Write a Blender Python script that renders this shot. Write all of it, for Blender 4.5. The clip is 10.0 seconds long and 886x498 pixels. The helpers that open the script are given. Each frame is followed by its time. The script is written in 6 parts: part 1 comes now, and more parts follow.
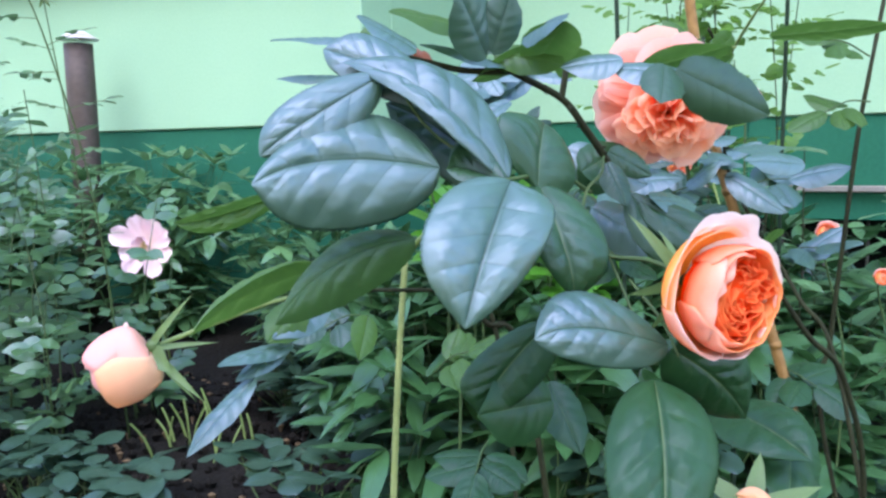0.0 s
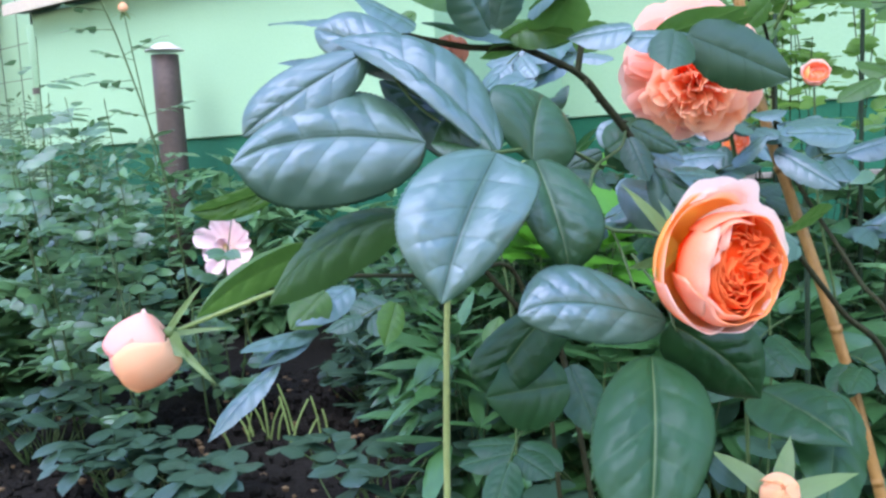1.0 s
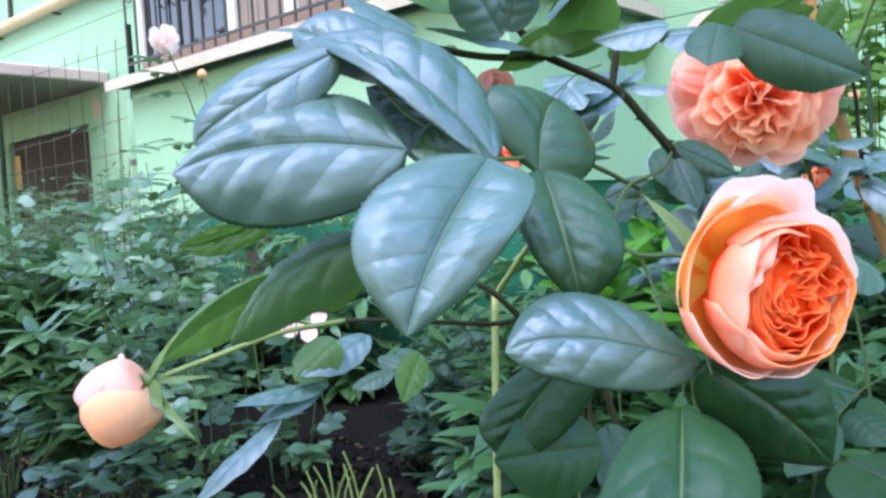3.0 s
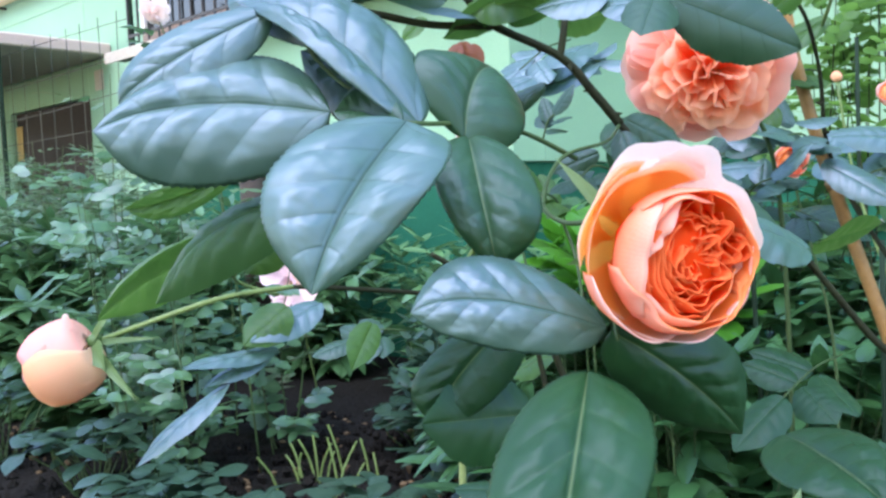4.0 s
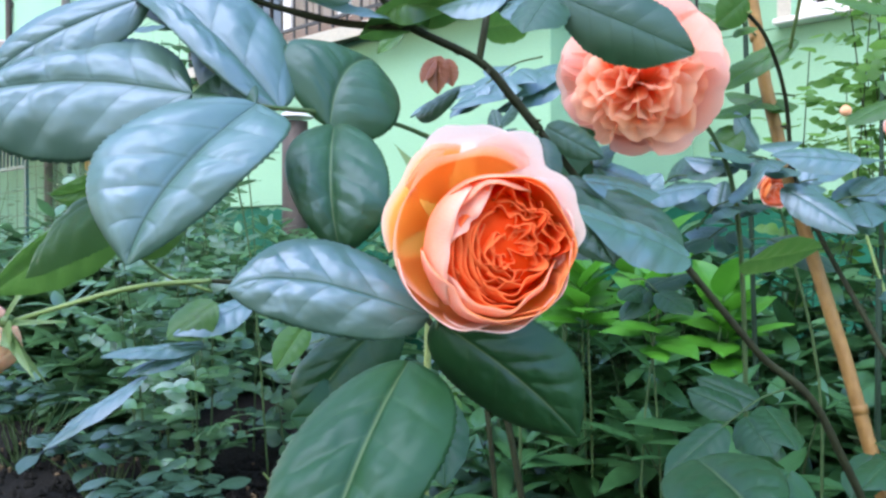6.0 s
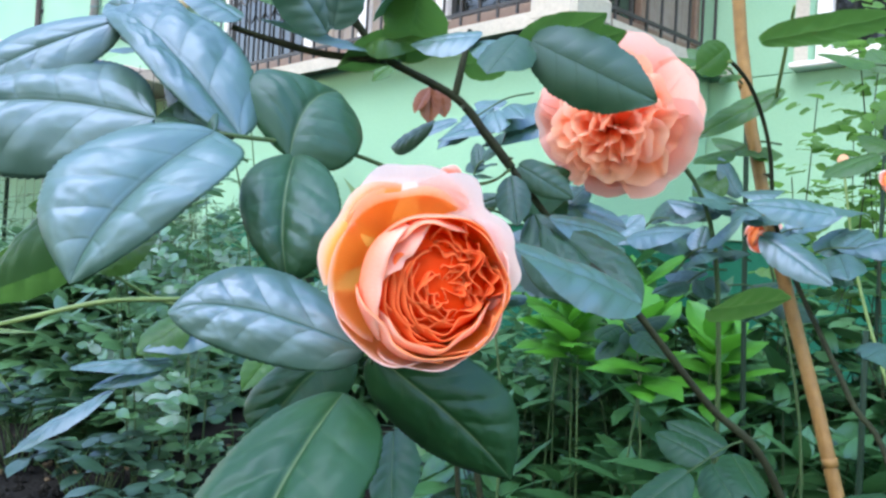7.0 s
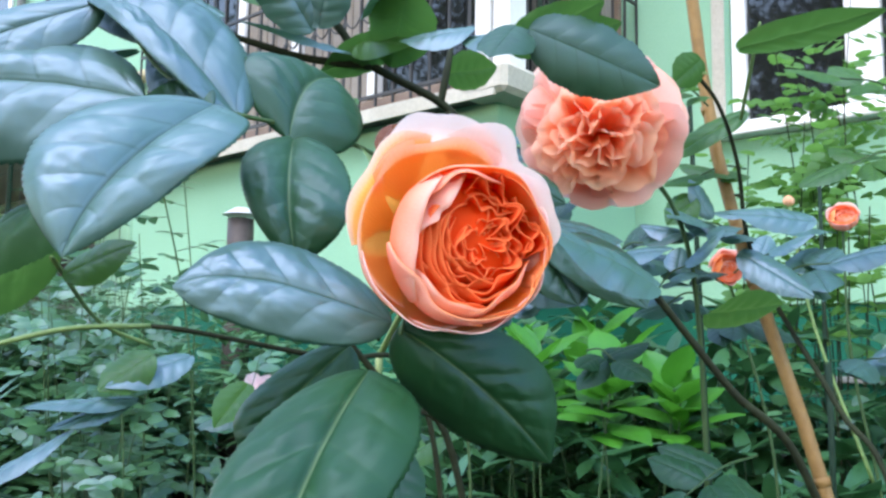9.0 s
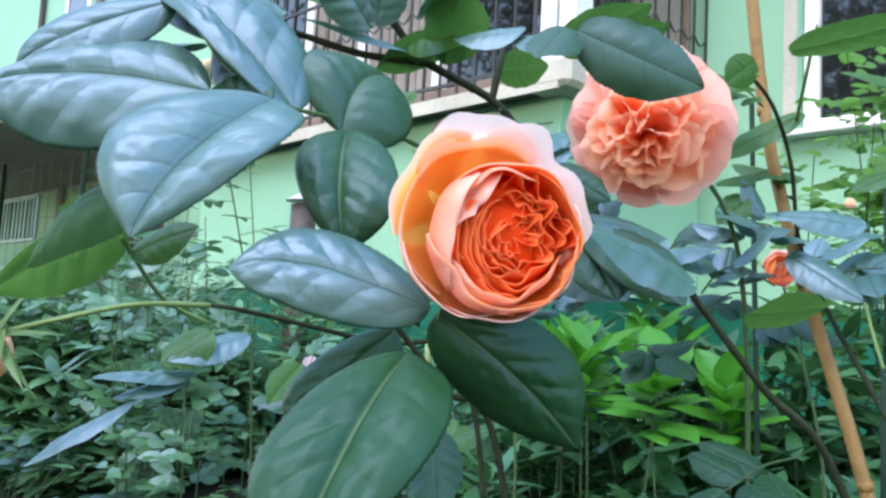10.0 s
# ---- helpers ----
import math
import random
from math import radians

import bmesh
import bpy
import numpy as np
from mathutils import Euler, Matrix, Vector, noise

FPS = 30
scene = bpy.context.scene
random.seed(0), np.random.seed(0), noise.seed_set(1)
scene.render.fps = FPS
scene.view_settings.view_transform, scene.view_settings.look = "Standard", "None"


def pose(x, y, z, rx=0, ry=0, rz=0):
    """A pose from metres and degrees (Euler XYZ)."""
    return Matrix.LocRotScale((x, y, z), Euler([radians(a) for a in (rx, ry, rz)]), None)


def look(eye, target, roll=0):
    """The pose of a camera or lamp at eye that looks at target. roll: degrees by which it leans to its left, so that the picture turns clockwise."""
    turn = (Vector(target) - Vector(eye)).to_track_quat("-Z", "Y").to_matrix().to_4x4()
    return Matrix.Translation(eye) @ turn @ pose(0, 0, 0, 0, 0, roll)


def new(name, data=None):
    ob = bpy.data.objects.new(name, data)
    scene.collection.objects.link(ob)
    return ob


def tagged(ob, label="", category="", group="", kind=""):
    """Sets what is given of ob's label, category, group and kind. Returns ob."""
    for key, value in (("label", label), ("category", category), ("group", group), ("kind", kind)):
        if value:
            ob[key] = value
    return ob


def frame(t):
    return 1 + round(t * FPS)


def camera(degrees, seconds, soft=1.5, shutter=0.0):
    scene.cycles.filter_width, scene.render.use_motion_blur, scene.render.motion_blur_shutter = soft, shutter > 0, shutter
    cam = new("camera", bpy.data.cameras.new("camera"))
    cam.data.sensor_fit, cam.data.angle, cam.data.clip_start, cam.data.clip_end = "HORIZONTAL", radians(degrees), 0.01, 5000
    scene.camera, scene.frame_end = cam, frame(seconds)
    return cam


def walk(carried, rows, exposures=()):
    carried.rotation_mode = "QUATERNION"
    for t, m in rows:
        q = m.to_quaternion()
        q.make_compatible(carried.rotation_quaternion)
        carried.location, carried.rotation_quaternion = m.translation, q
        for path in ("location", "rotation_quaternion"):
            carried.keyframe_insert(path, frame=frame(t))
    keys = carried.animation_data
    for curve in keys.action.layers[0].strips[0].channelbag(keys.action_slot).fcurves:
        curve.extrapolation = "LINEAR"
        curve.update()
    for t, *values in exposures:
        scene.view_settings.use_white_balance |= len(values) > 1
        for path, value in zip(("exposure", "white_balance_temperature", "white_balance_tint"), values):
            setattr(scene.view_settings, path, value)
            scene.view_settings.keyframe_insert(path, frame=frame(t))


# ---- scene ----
cam = camera(54.4, 10.0, soft=2.6)
PATH = [
    (0, (0.0180, -0.0040, 0.7390), (-0.0690, 1.9791, 0.4928), -1.16),
    (0.5, (0.0378, -0.0028, 0.7306), (-0.1193, 1.9744, 0.4757), -0.92),
    (1, (0.0777, 0.0103, 0.7220), (-0.2242, 1.9733, 0.4829), -3.23),
    (1.5, (0.0947, 0.0393, 0.7232), (-0.2012, 2.0124, 0.5792), -2.03),
    (2, (0.1122, 0.0677, 0.7014), (-0.2969, 2.0221, 0.5944), -2.55),
    (2.2, (0.1120, 0.0909, 0.6938), (-0.3550, 2.0353, 0.6409), -4.01),
    (3.5, (0.1288, 0.1041, 0.6847), (-0.3968, 2.0311, 0.5987), -3.37),
    (4, (0.1557, 0.1092, 0.6773), (-0.3615, 2.0377, 0.5681), -2.68),
    (4.5, (0.1906, 0.1133, 0.6726), (-0.3286, 2.0418, 0.5605), -2.28),
    (5, (0.2242, 0.1186, 0.6550), (-0.3660, 2.0293, 0.6400), -3.02),
    (5.5, (0.2432, 0.1307, 0.6528), (-0.3621, 2.0364, 0.6341), -1.91),
    (6.8, (0.2742, 0.1516, 0.6546), (-0.4152, 2.0284, 0.6310), 2.55),
    (7, (0.2823, 0.1486, 0.6594), (-0.3950, 2.0304, 0.6867), 3.04),
    (7.5, (0.2608, 0.1520, 0.6349), (-0.2973, 2.0649, 0.8153), 1.95),
    (8, (0.2404, 0.1584, 0.6154), (-0.2721, 2.0797, 0.8261), 0.62),
    (8.5, (0.2374, 0.1644, 0.6146), (-0.2518, 2.0905, 0.8389), 1.50),
    (9, (0.2353, 0.1635, 0.6086), (-0.2858, 2.0805, 0.8394), 0.93),
    (9.5, (0.2324, 0.1554, 0.6155), (-0.3380, 2.0606, 0.8301), 0.36),
    (10, (0.2502, 0.1466, 0.6070), (-0.4054, 2.0250, 0.8118), 3.23),
]
walk(cam, [(t, look(eye, target, roll)) for t, eye, target, roll in PATH], [(0, 2.70, 7250, 27), (1.0, 2.71, 7250, 27), (2.0, 2.80, 7250, 26), (3.5, 2.76, 7250, 24), (5.5, 2.73, 7250, 21), (8.5, 2.62, 7100, 16), (10, 2.62, 7100, 16)])

# ---- light ----
world = bpy.data.worlds.new("sky")
scene.world = world
world.use_nodes = True
sky = world.node_tree.nodes.new("ShaderNodeTexSky")
sky.sky_type = "NISHITA"
sky.sun_disc = False
sky.dust_density, sky.air_density, sky.ozone_density = 0.3, 1.2, 2.0
sky.sun_elevation, sky.sun_rotation = radians(56), radians(193)
world.node_tree.links.new(sky.outputs[0], world.node_tree.nodes["Background"].inputs[0])
world.node_tree.nodes["Background"].inputs[1].default_value = 0.15
sun = new("sun", bpy.data.lights.new("sun", "SUN"))
sun.data.energy, sun.data.angle, sun.data.color = 0.62, radians(50), (1.0, 0.97, 0.94)
sun.matrix_world = look((-0.7, -3.1, 4.8), (0, 0, 0))


# ---- materials ----
def material(name, rough=0.6, spec=0.5):
    m = bpy.data.materials.new(name)
    m.use_nodes = True
    b = m.node_tree.nodes["Principled BSDF"]
    b.inputs["Roughness"].default_value = rough
    b.inputs["Specular IOR Level"].default_value = spec
    return m, m.node_tree.nodes, m.node_tree.links, b


def math_node(nodes, links, op, a, b=None, c=None, clamp=False):
    n = nodes.new("ShaderNodeMath")
    n.operation, n.use_clamp = op, clamp
    for i, v in enumerate((a, b, c)):
        if v is None:
            continue
        if isinstance(v, (int, float)):
            n.inputs[i].default_value = v
        else:
            links.new(v, n.inputs[i])
    return n.outputs[0]


def mix_node(nodes, links, fac, a, b):
    n = nodes.new("ShaderNodeMix")
    n.data_type = "RGBA"
    for sock, v in ((n.inputs["Factor"], fac), (n.inputs["A"], a), (n.inputs["B"], b)):
        if isinstance(v, tuple):
            sock.default_value = (*v, 1)
        elif isinstance(v, (int, float)):
            sock.default_value = v
        else:
            links.new(v, sock)
    return n.outputs["Result"]


def noise_node(nodes, links, scale, detail=4, coord="Object"):
    tc = nodes.new("ShaderNodeTexCoord")
    n = nodes.new("ShaderNodeTexNoise")
    n.inputs["Scale"].default_value, n.inputs["Detail"].default_value = scale, detail
    links.new(tc.outputs[coord], n.inputs["Vector"])
    return n.outputs["Fac"]


def bump_node(nodes, links, height, b, strength=0.3, distance=0.01):
    n = nodes.new("ShaderNodeBump")
    n.inputs["Strength"].default_value, n.inputs["Distance"].default_value = strength, distance
    links.new(height, n.inputs["Height"])
    links.new(n.outputs[0], b.inputs["Normal"])
    return n


def grainy(name, c1, c2, scale, rough=0.7, spec=0.3, fine=40, bump=0.2, dist=0.005, metal=0.0):
    """Two scales of colour variation with a fine relief."""
    m, nodes, links, b = material(name, rough, spec)
    big, small = noise_node(nodes, links, scale), noise_node(nodes, links, fine, 6)
    f = math_node(nodes, links, "MULTIPLY_ADD", small, 0.45, math_node(nodes, links, "MULTIPLY", big, 0.55))
    f = math_node(nodes, links, "MULTIPLY_ADD", f, 2.2, -0.6, clamp=True)
    links.new(mix_node(nodes, links, f, c1, c2), b.inputs["Base Color"])
    b.inputs["Metallic"].default_value = metal
    bump_node(nodes, links, small, b, bump, dist)
    return m


def leaf_material(name, dark, light, vein, rough=0.4, thin=0.25, veins=7.0, spec=0.5, lumps=0.5, ribs=0.4, fine_ribs=0.45):
    """A leaf: veins drawn along the UV of the blade, a waxy top with sky-blue sheen put into its gloss colour, some
    light let through.
    """
    dark, light, vein = (tuple(0.72 * c for c in q) for q in (dark, light, vein))
    m, nodes, links, b = material(name, rough, spec)
    # the blue of reflected sky is tinted into the gloss
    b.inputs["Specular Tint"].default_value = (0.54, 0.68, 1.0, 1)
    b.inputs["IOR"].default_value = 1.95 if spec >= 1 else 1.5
    uv = nodes.new("ShaderNodeUVMap")
    sep = nodes.new("ShaderNodeSeparateXYZ")
    links.new(uv.outputs[0], sep.inputs[0])
    u, v = sep.outputs[0], sep.outputs[1]
    side = math_node(nodes, links, "ABSOLUTE", math_node(nodes, links, "MULTIPLY_ADD", v, 2.0, -1.0))
    rib = math_node(nodes, links, "MULTIPLY_ADD", side, -30.0, 1.0, clamp=True)
    w = math_node(nodes, links, "MULTIPLY_ADD", side, -1.0, math_node(nodes, links, "MULTIPLY", u, veins))
    saw = math_node(nodes, links, "PINGPONG", w, 0.5)
    line = math_node(nodes, links, "MULTIPLY_ADD", saw, -14.0, 1.0, clamp=True)
    line = math_node(nodes, links, "MULTIPLY", line, math_node(nodes, links, "MULTIPLY_ADD", side, -0.9, 0.95, clamp=True))
    info = nodes.new("ShaderNodeObjectInfo")
    big = noise_node(nodes, links, 25)
    geo = nodes.new("ShaderNodeNewGeometry")
    own = math_node(nodes, links, "MULTIPLY_ADD", geo.outputs["Random Per Island"], 0.5, math_node(nodes, links, "MULTIPLY", info.outputs["Random"], 0.4))
    f = math_node(nodes, links, "ADD", own, math_node(nodes, links, "MULTIPLY_ADD", big, 0.8, -0.3), clamp=True)
    col = mix_node(nodes, links, f, dark, light)
    both = math_node(nodes, links, "MAXIMUM", rib, math_node(nodes, links, "MULTIPLY", line, fine_ribs))
    col = mix_node(nodes, links, math_node(nodes, links, "MULTIPLY", both, ribs), col, vein)
    # gloss cut along the veins, imitating occlusion in their creases
    links.new(math_node(nodes, links, "MULTIPLY_ADD", both, -0.75 * spec, spec), b.inputs["Specular IOR Level"])
    links.new(col, b.inputs["Base Color"])
    fine = noise_node(nodes, links, 240, 4)
    h = math_node(nodes, links, "MULTIPLY_ADD", fine, 0.25, math_node(nodes, links, "MULTIPLY", both, -1.0))
    h = math_node(nodes, links, "MULTIPLY_ADD", saw, lumps, h)
    bump_node(nodes, links, h, b, 0.45, 0.0008)
    links.new(math_node(nodes, links, "MULTIPLY_ADD", big, 0.25, rough - 0.12), b.inputs["Roughness"])
    out = nodes["Material Output"]
    tr, mx = nodes.new("ShaderNodeBsdfTranslucent"), nodes.new("ShaderNodeMixShader")
    links.new(mix_node(nodes, links, 0.5, col, tuple(min(1, c * 1.6) for c in light)), tr.inputs["Color"])
    mx.inputs[0].default_value = thin
    links.new(b.outputs[0], mx.inputs[1])
    links.new(tr.outputs[0], mx.inputs[2])
    links.new(mx.outputs[0], out.inputs["Surface"])
    return m


def petal_material(name, base, mid, edge, rough=0.55, thin=0.35):
    """A petal that shades from its base to its rim, with fine lengthwise streaks."""
    m, nodes, links, b = material(name, rough, 0.12)
    uv = nodes.new("ShaderNodeUVMap")
    sep = nodes.new("ShaderNodeSeparateXYZ")
    links.new(uv.outputs[0], sep.inputs[0])
    u, v = sep.outputs[0], sep.outputs[1]
    n = noise_node(nodes, links, 60)
    info = nodes.new("ShaderNodeObjectInfo")
    s = math_node(nodes, links, "ADD", u, math_node(nodes, links, "MULTIPLY_ADD", n, 0.3, -0.15))
    s = math_node(nodes, links, "ADD", s, math_node(nodes, links, "MULTIPLY_ADD", info.outputs["Random"], 0.16, -0.08))
    col = mix_node(nodes, links, math_node(nodes, links, "MULTIPLY_ADD", s, 1.8, -0.1, clamp=True), base, mid)
    col = mix_node(nodes, links, math_node(nodes, links, "MULTIPLY_ADD", s, 3.0, -1.9, clamp=True), col, edge)
    links.new(col, b.inputs["Base Color"])
    wave = nodes.new("ShaderNodeTexWave")
    wave.bands_direction = "Y"
    wave.inputs["Scale"].default_value, wave.inputs["Distortion"].default_value = 9, 3
    links.new(uv.outputs[0], wave.inputs["Vector"])
    bump_node(nodes, links, wave.outputs["Fac"], b, 0.12, 0.0006)
    tr, mx = nodes.new("ShaderNodeBsdfTranslucent"), nodes.new("ShaderNodeMixShader")
    links.new(col, tr.inputs["Color"])
    mx.inputs[0].default_value = thin
    links.new(b.outputs[0], mx.inputs[1])
    links.new(tr.outputs[0], mx.inputs[2])
    links.new(mx.outputs[0], nodes["Material Output"].inputs["Surface"])
    return m


# rose_leaf: vein colour darker than the blade paints the shade of sunken veins
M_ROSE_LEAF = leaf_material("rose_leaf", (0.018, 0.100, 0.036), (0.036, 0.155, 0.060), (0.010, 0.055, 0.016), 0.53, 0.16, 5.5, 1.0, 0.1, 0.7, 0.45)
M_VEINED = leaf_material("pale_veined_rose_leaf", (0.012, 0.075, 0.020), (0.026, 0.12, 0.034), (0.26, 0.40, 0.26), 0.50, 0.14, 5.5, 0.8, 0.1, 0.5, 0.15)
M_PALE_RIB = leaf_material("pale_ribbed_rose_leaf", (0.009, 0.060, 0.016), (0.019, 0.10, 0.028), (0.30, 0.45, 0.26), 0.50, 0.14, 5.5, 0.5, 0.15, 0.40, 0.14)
# darker copy of rose_leaf: shade put into the colour of some leaflets
M_SHADED_LEAF = leaf_material("shaded_rose_leaf", (0.014, 0.065, 0.02), (0.026, 0.10, 0.032), (0.012, 0.05, 0.016), 0.5, 0.12, 6.0, 0.8, 0.1, 0.5, 0.3)
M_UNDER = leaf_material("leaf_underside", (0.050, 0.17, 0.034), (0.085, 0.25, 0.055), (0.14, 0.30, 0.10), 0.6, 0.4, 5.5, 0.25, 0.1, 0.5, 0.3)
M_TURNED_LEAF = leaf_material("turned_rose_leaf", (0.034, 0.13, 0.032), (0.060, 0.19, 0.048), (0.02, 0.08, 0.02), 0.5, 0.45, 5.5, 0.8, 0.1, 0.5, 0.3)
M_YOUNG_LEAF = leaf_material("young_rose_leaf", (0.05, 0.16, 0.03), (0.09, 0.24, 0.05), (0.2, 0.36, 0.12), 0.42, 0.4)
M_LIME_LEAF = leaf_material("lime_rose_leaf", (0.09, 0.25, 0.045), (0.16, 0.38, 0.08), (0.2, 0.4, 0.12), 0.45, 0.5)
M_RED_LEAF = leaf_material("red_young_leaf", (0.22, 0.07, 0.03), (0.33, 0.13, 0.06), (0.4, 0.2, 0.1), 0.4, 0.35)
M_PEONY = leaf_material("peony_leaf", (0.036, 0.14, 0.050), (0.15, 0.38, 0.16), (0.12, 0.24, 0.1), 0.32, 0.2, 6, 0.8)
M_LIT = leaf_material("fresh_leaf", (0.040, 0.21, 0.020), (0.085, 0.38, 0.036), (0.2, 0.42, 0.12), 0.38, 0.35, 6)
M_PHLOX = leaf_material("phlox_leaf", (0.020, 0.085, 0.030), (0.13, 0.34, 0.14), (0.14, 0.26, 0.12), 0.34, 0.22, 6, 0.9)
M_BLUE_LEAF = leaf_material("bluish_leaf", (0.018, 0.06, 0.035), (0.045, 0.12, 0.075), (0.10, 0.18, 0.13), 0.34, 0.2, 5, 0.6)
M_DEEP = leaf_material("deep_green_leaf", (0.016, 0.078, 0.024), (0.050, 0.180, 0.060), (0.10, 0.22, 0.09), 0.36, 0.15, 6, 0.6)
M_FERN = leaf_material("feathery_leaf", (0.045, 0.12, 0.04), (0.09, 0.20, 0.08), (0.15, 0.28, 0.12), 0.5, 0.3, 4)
M_CANE = grainy("dark_cane", (0.011, 0.012, 0.008), (0.028, 0.040, 0.019), 30, 0.75, 0.15, 200, 0.3, 0.001)
M_GREEN_STEM = grainy("green_stem", (0.09, 0.17, 0.05), (0.16, 0.26, 0.09), 20, 0.5, 0.4, 150, 0.15, 0.001)
M_HERB_STEM = grainy("herb_stem", (0.022, 0.060, 0.020), (0.048, 0.100, 0.036), 20, 0.55, 0.3, 150, 0.15, 0.001)
# herb_stem darkened: the shade inside the bed bushes is in its colour
M_SHADED_STEM = grainy("shaded_stem", (0.012, 0.032, 0.012), (0.028, 0.055, 0.022), 20, 0.6, 0.3, 150, 0.15, 0.001)
M_PALE_STEM = grainy("pale_stem", (0.16, 0.24, 0.09), (0.26, 0.34, 0.15), 20, 0.5, 0.4, 150, 0.15, 0.001)
M_BAMBOO = grainy("bamboo", (0.17, 0.090, 0.024), (0.32, 0.19, 0.065), 9, 0.5, 0.4, 120, 0.15, 0.001)
M_STAKE = grainy("green_stake", (0.004, 0.016, 0.009), (0.009, 0.032, 0.018), 15, 0.75, 0.2, 150, 0.1, 0.001)
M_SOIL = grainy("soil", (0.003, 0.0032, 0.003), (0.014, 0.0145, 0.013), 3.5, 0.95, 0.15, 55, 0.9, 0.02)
M_WALL = grainy("mint_plaster", (0.205, 0.415, 0.285), (0.25, 0.47, 0.33), 1.3, 0.85, 0.2, 90, 0.18, 0.003)
M_PLINTH = grainy("teal_paint", (0.004, 0.092, 0.056), (0.008, 0.130, 0.082), 1.5, 0.75, 0.12, 60, 0.3, 0.004)
# wall mint darkened, for the shaded strip at the loggia end
M_WALL_END_SHADE = grainy("shaded_mint", (0.12, 0.28, 0.17), (0.18, 0.36, 0.23), 4, 0.6, 0.4, 60, 0.1, 0.002)
M_GAS = grainy("ochre_pipe_paint", (0.34, 0.30, 0.16), (0.46, 0.42, 0.26), 4, 0.6, 0.4, 60, 0.1, 0.002)
M_LEDGE = grainy("weathered_white_ledge", (0.34, 0.33, 0.28), (0.52, 0.50, 0.44), 3, 0.8, 0.3, 70, 0.2, 0.003)
M_WHITE = grainy("white_plastic_frame", (0.68, 0.69, 0.69), (0.78, 0.79, 0.79), 3, 0.4, 0.5, 60, 0.03, 0.001)
M_BROWN = grainy("brown_frame", (0.16, 0.11, 0.08), (0.24, 0.17, 0.13), 4, 0.5, 0.4, 60, 0.1, 0.001)
M_BLIND = grainy("blind_slat", (0.20, 0.175, 0.15), (0.29, 0.26, 0.23), 2, 0.7, 0.3, 40, 0.05, 0.001)
M_IRON = grainy("iron_grille", (0.02, 0.022, 0.024), (0.05, 0.05, 0.05), 10, 0.5, 0.4, 100, 0.1, 0.001)
# near-black colour that stands in for unlit depth
M_DARK = grainy("painted_dark", (0.006, 0.006, 0.006), (0.012, 0.012, 0.012), 4, 0.9, 0.1)
M_PIPE = grainy("dark_pipe", (0.03, 0.024, 0.022), (0.075, 0.06, 0.055), 5, 0.6, 0.4, 50, 0.2, 0.002)
M_CAP = grainy("metal_cap", (0.38, 0.39, 0.40), (0.55, 0.55, 0.55), 8, 0.5, 0.5, 60, 0.1, 0.001)
M_DOOR = grainy("dark_steel_door", (0.02, 0.017, 0.015), (0.04, 0.033, 0.03), 2, 0.65, 0.15, 50, 0.1, 0.002)
M_NOTICE = grainy("yellowed_notice", (0.5, 0.36, 0.12), (0.62, 0.47, 0.2), 6, 0.7, 0.3)
M_WIRE = grainy("wire", (0.02, 0.03, 0.026), (0.05, 0.06, 0.05), 10, 0.5, 0.4, 80, 0.1, 0.001)
M_SOFFIT = grainy("pinkish_plaster", (0.48, 0.38, 0.36), (0.60, 0.49, 0.46), 1.6, 0.9, 0.15, 50, 0.3, 0.004)
M_CRATE = grainy("teal_crate", (0.02, 0.12, 0.13), (0.04, 0.19, 0.2), 4, 0.45, 0.5, 60, 0.05, 0.001)
M_BARK = grainy("bark", (0.03, 0.024, 0.018), (0.08, 0.065, 0.05), 6, 0.9, 0.2, 40, 0.6, 0.01)
M_TREE_LEAF = grainy("tree_foliage", (0.02, 0.05, 0.012), (0.06, 0.12, 0.03), 1.5, 0.6, 0.3, 10, 0.1, 0.002)
M_GUARD_IN = petal_material("guard_petal_inside", (0.98, 0.38, 0.06), (0.98, 0.50, 0.24), (0.96, 0.76, 0.72), 0.6, 0.6)
M_GUARD_FACE = petal_material("orange_guard_petal", (1.0, 0.42, 0.06), (1.0, 0.54, 0.15), (0.98, 0.72, 0.62), 0.6, 0.5)
M_HOOD = petal_material("hooded_petal", (0.99, 0.30, 0.10), (0.98, 0.46, 0.30), (0.97, 0.66, 0.58), 0.6, 0.5)
M_GUARD_PALE = petal_material("pale_guard_petal", (0.97, 0.50, 0.30), (0.97, 0.68, 0.60), (0.97, 0.80, 0.78), 0.6, 0.6)
M_GUARD_OUT = petal_material("guard_petal_outside", (0.97, 0.50, 0.16), (0.97, 0.56, 0.38), (0.96, 0.74, 0.70), 0.6, 0.6)
M_CUP_IN = petal_material("cup_petal_inside", (0.99, 0.20, 0.02), (0.99, 0.27, 0.04), (0.98, 0.42, 0.18), 0.6, 0.4)
M_CUP_OUT = petal_material("cup_petal_outside", (0.99, 0.34, 0.08), (0.98, 0.36, 0.14), (0.97, 0.55, 0.42), 0.6, 0.6)
M_HEART = petal_material("heart_petal", (0.99, 0.08, 0.008), (0.99, 0.115, 0.016), (0.98, 0.26, 0.09), 0.6, 0.4)
M_ROSETTE = petal_material("rosette_petal", (0.99, 0.28, 0.10), (0.99, 0.44, 0.24), (0.98, 0.60, 0.44), 0.6, 0.6)
M_ROSETTE_OUT = petal_material("rosette_outer_petal", (0.97, 0.34, 0.19), (0.96, 0.47, 0.36), (0.95, 0.60, 0.53), 0.6, 0.55)
M_BUD = petal_material("bud_petal", (0.96, 0.78, 0.60), (0.96, 0.72, 0.52), (0.96, 0.66, 0.44), 0.6, 0.6)
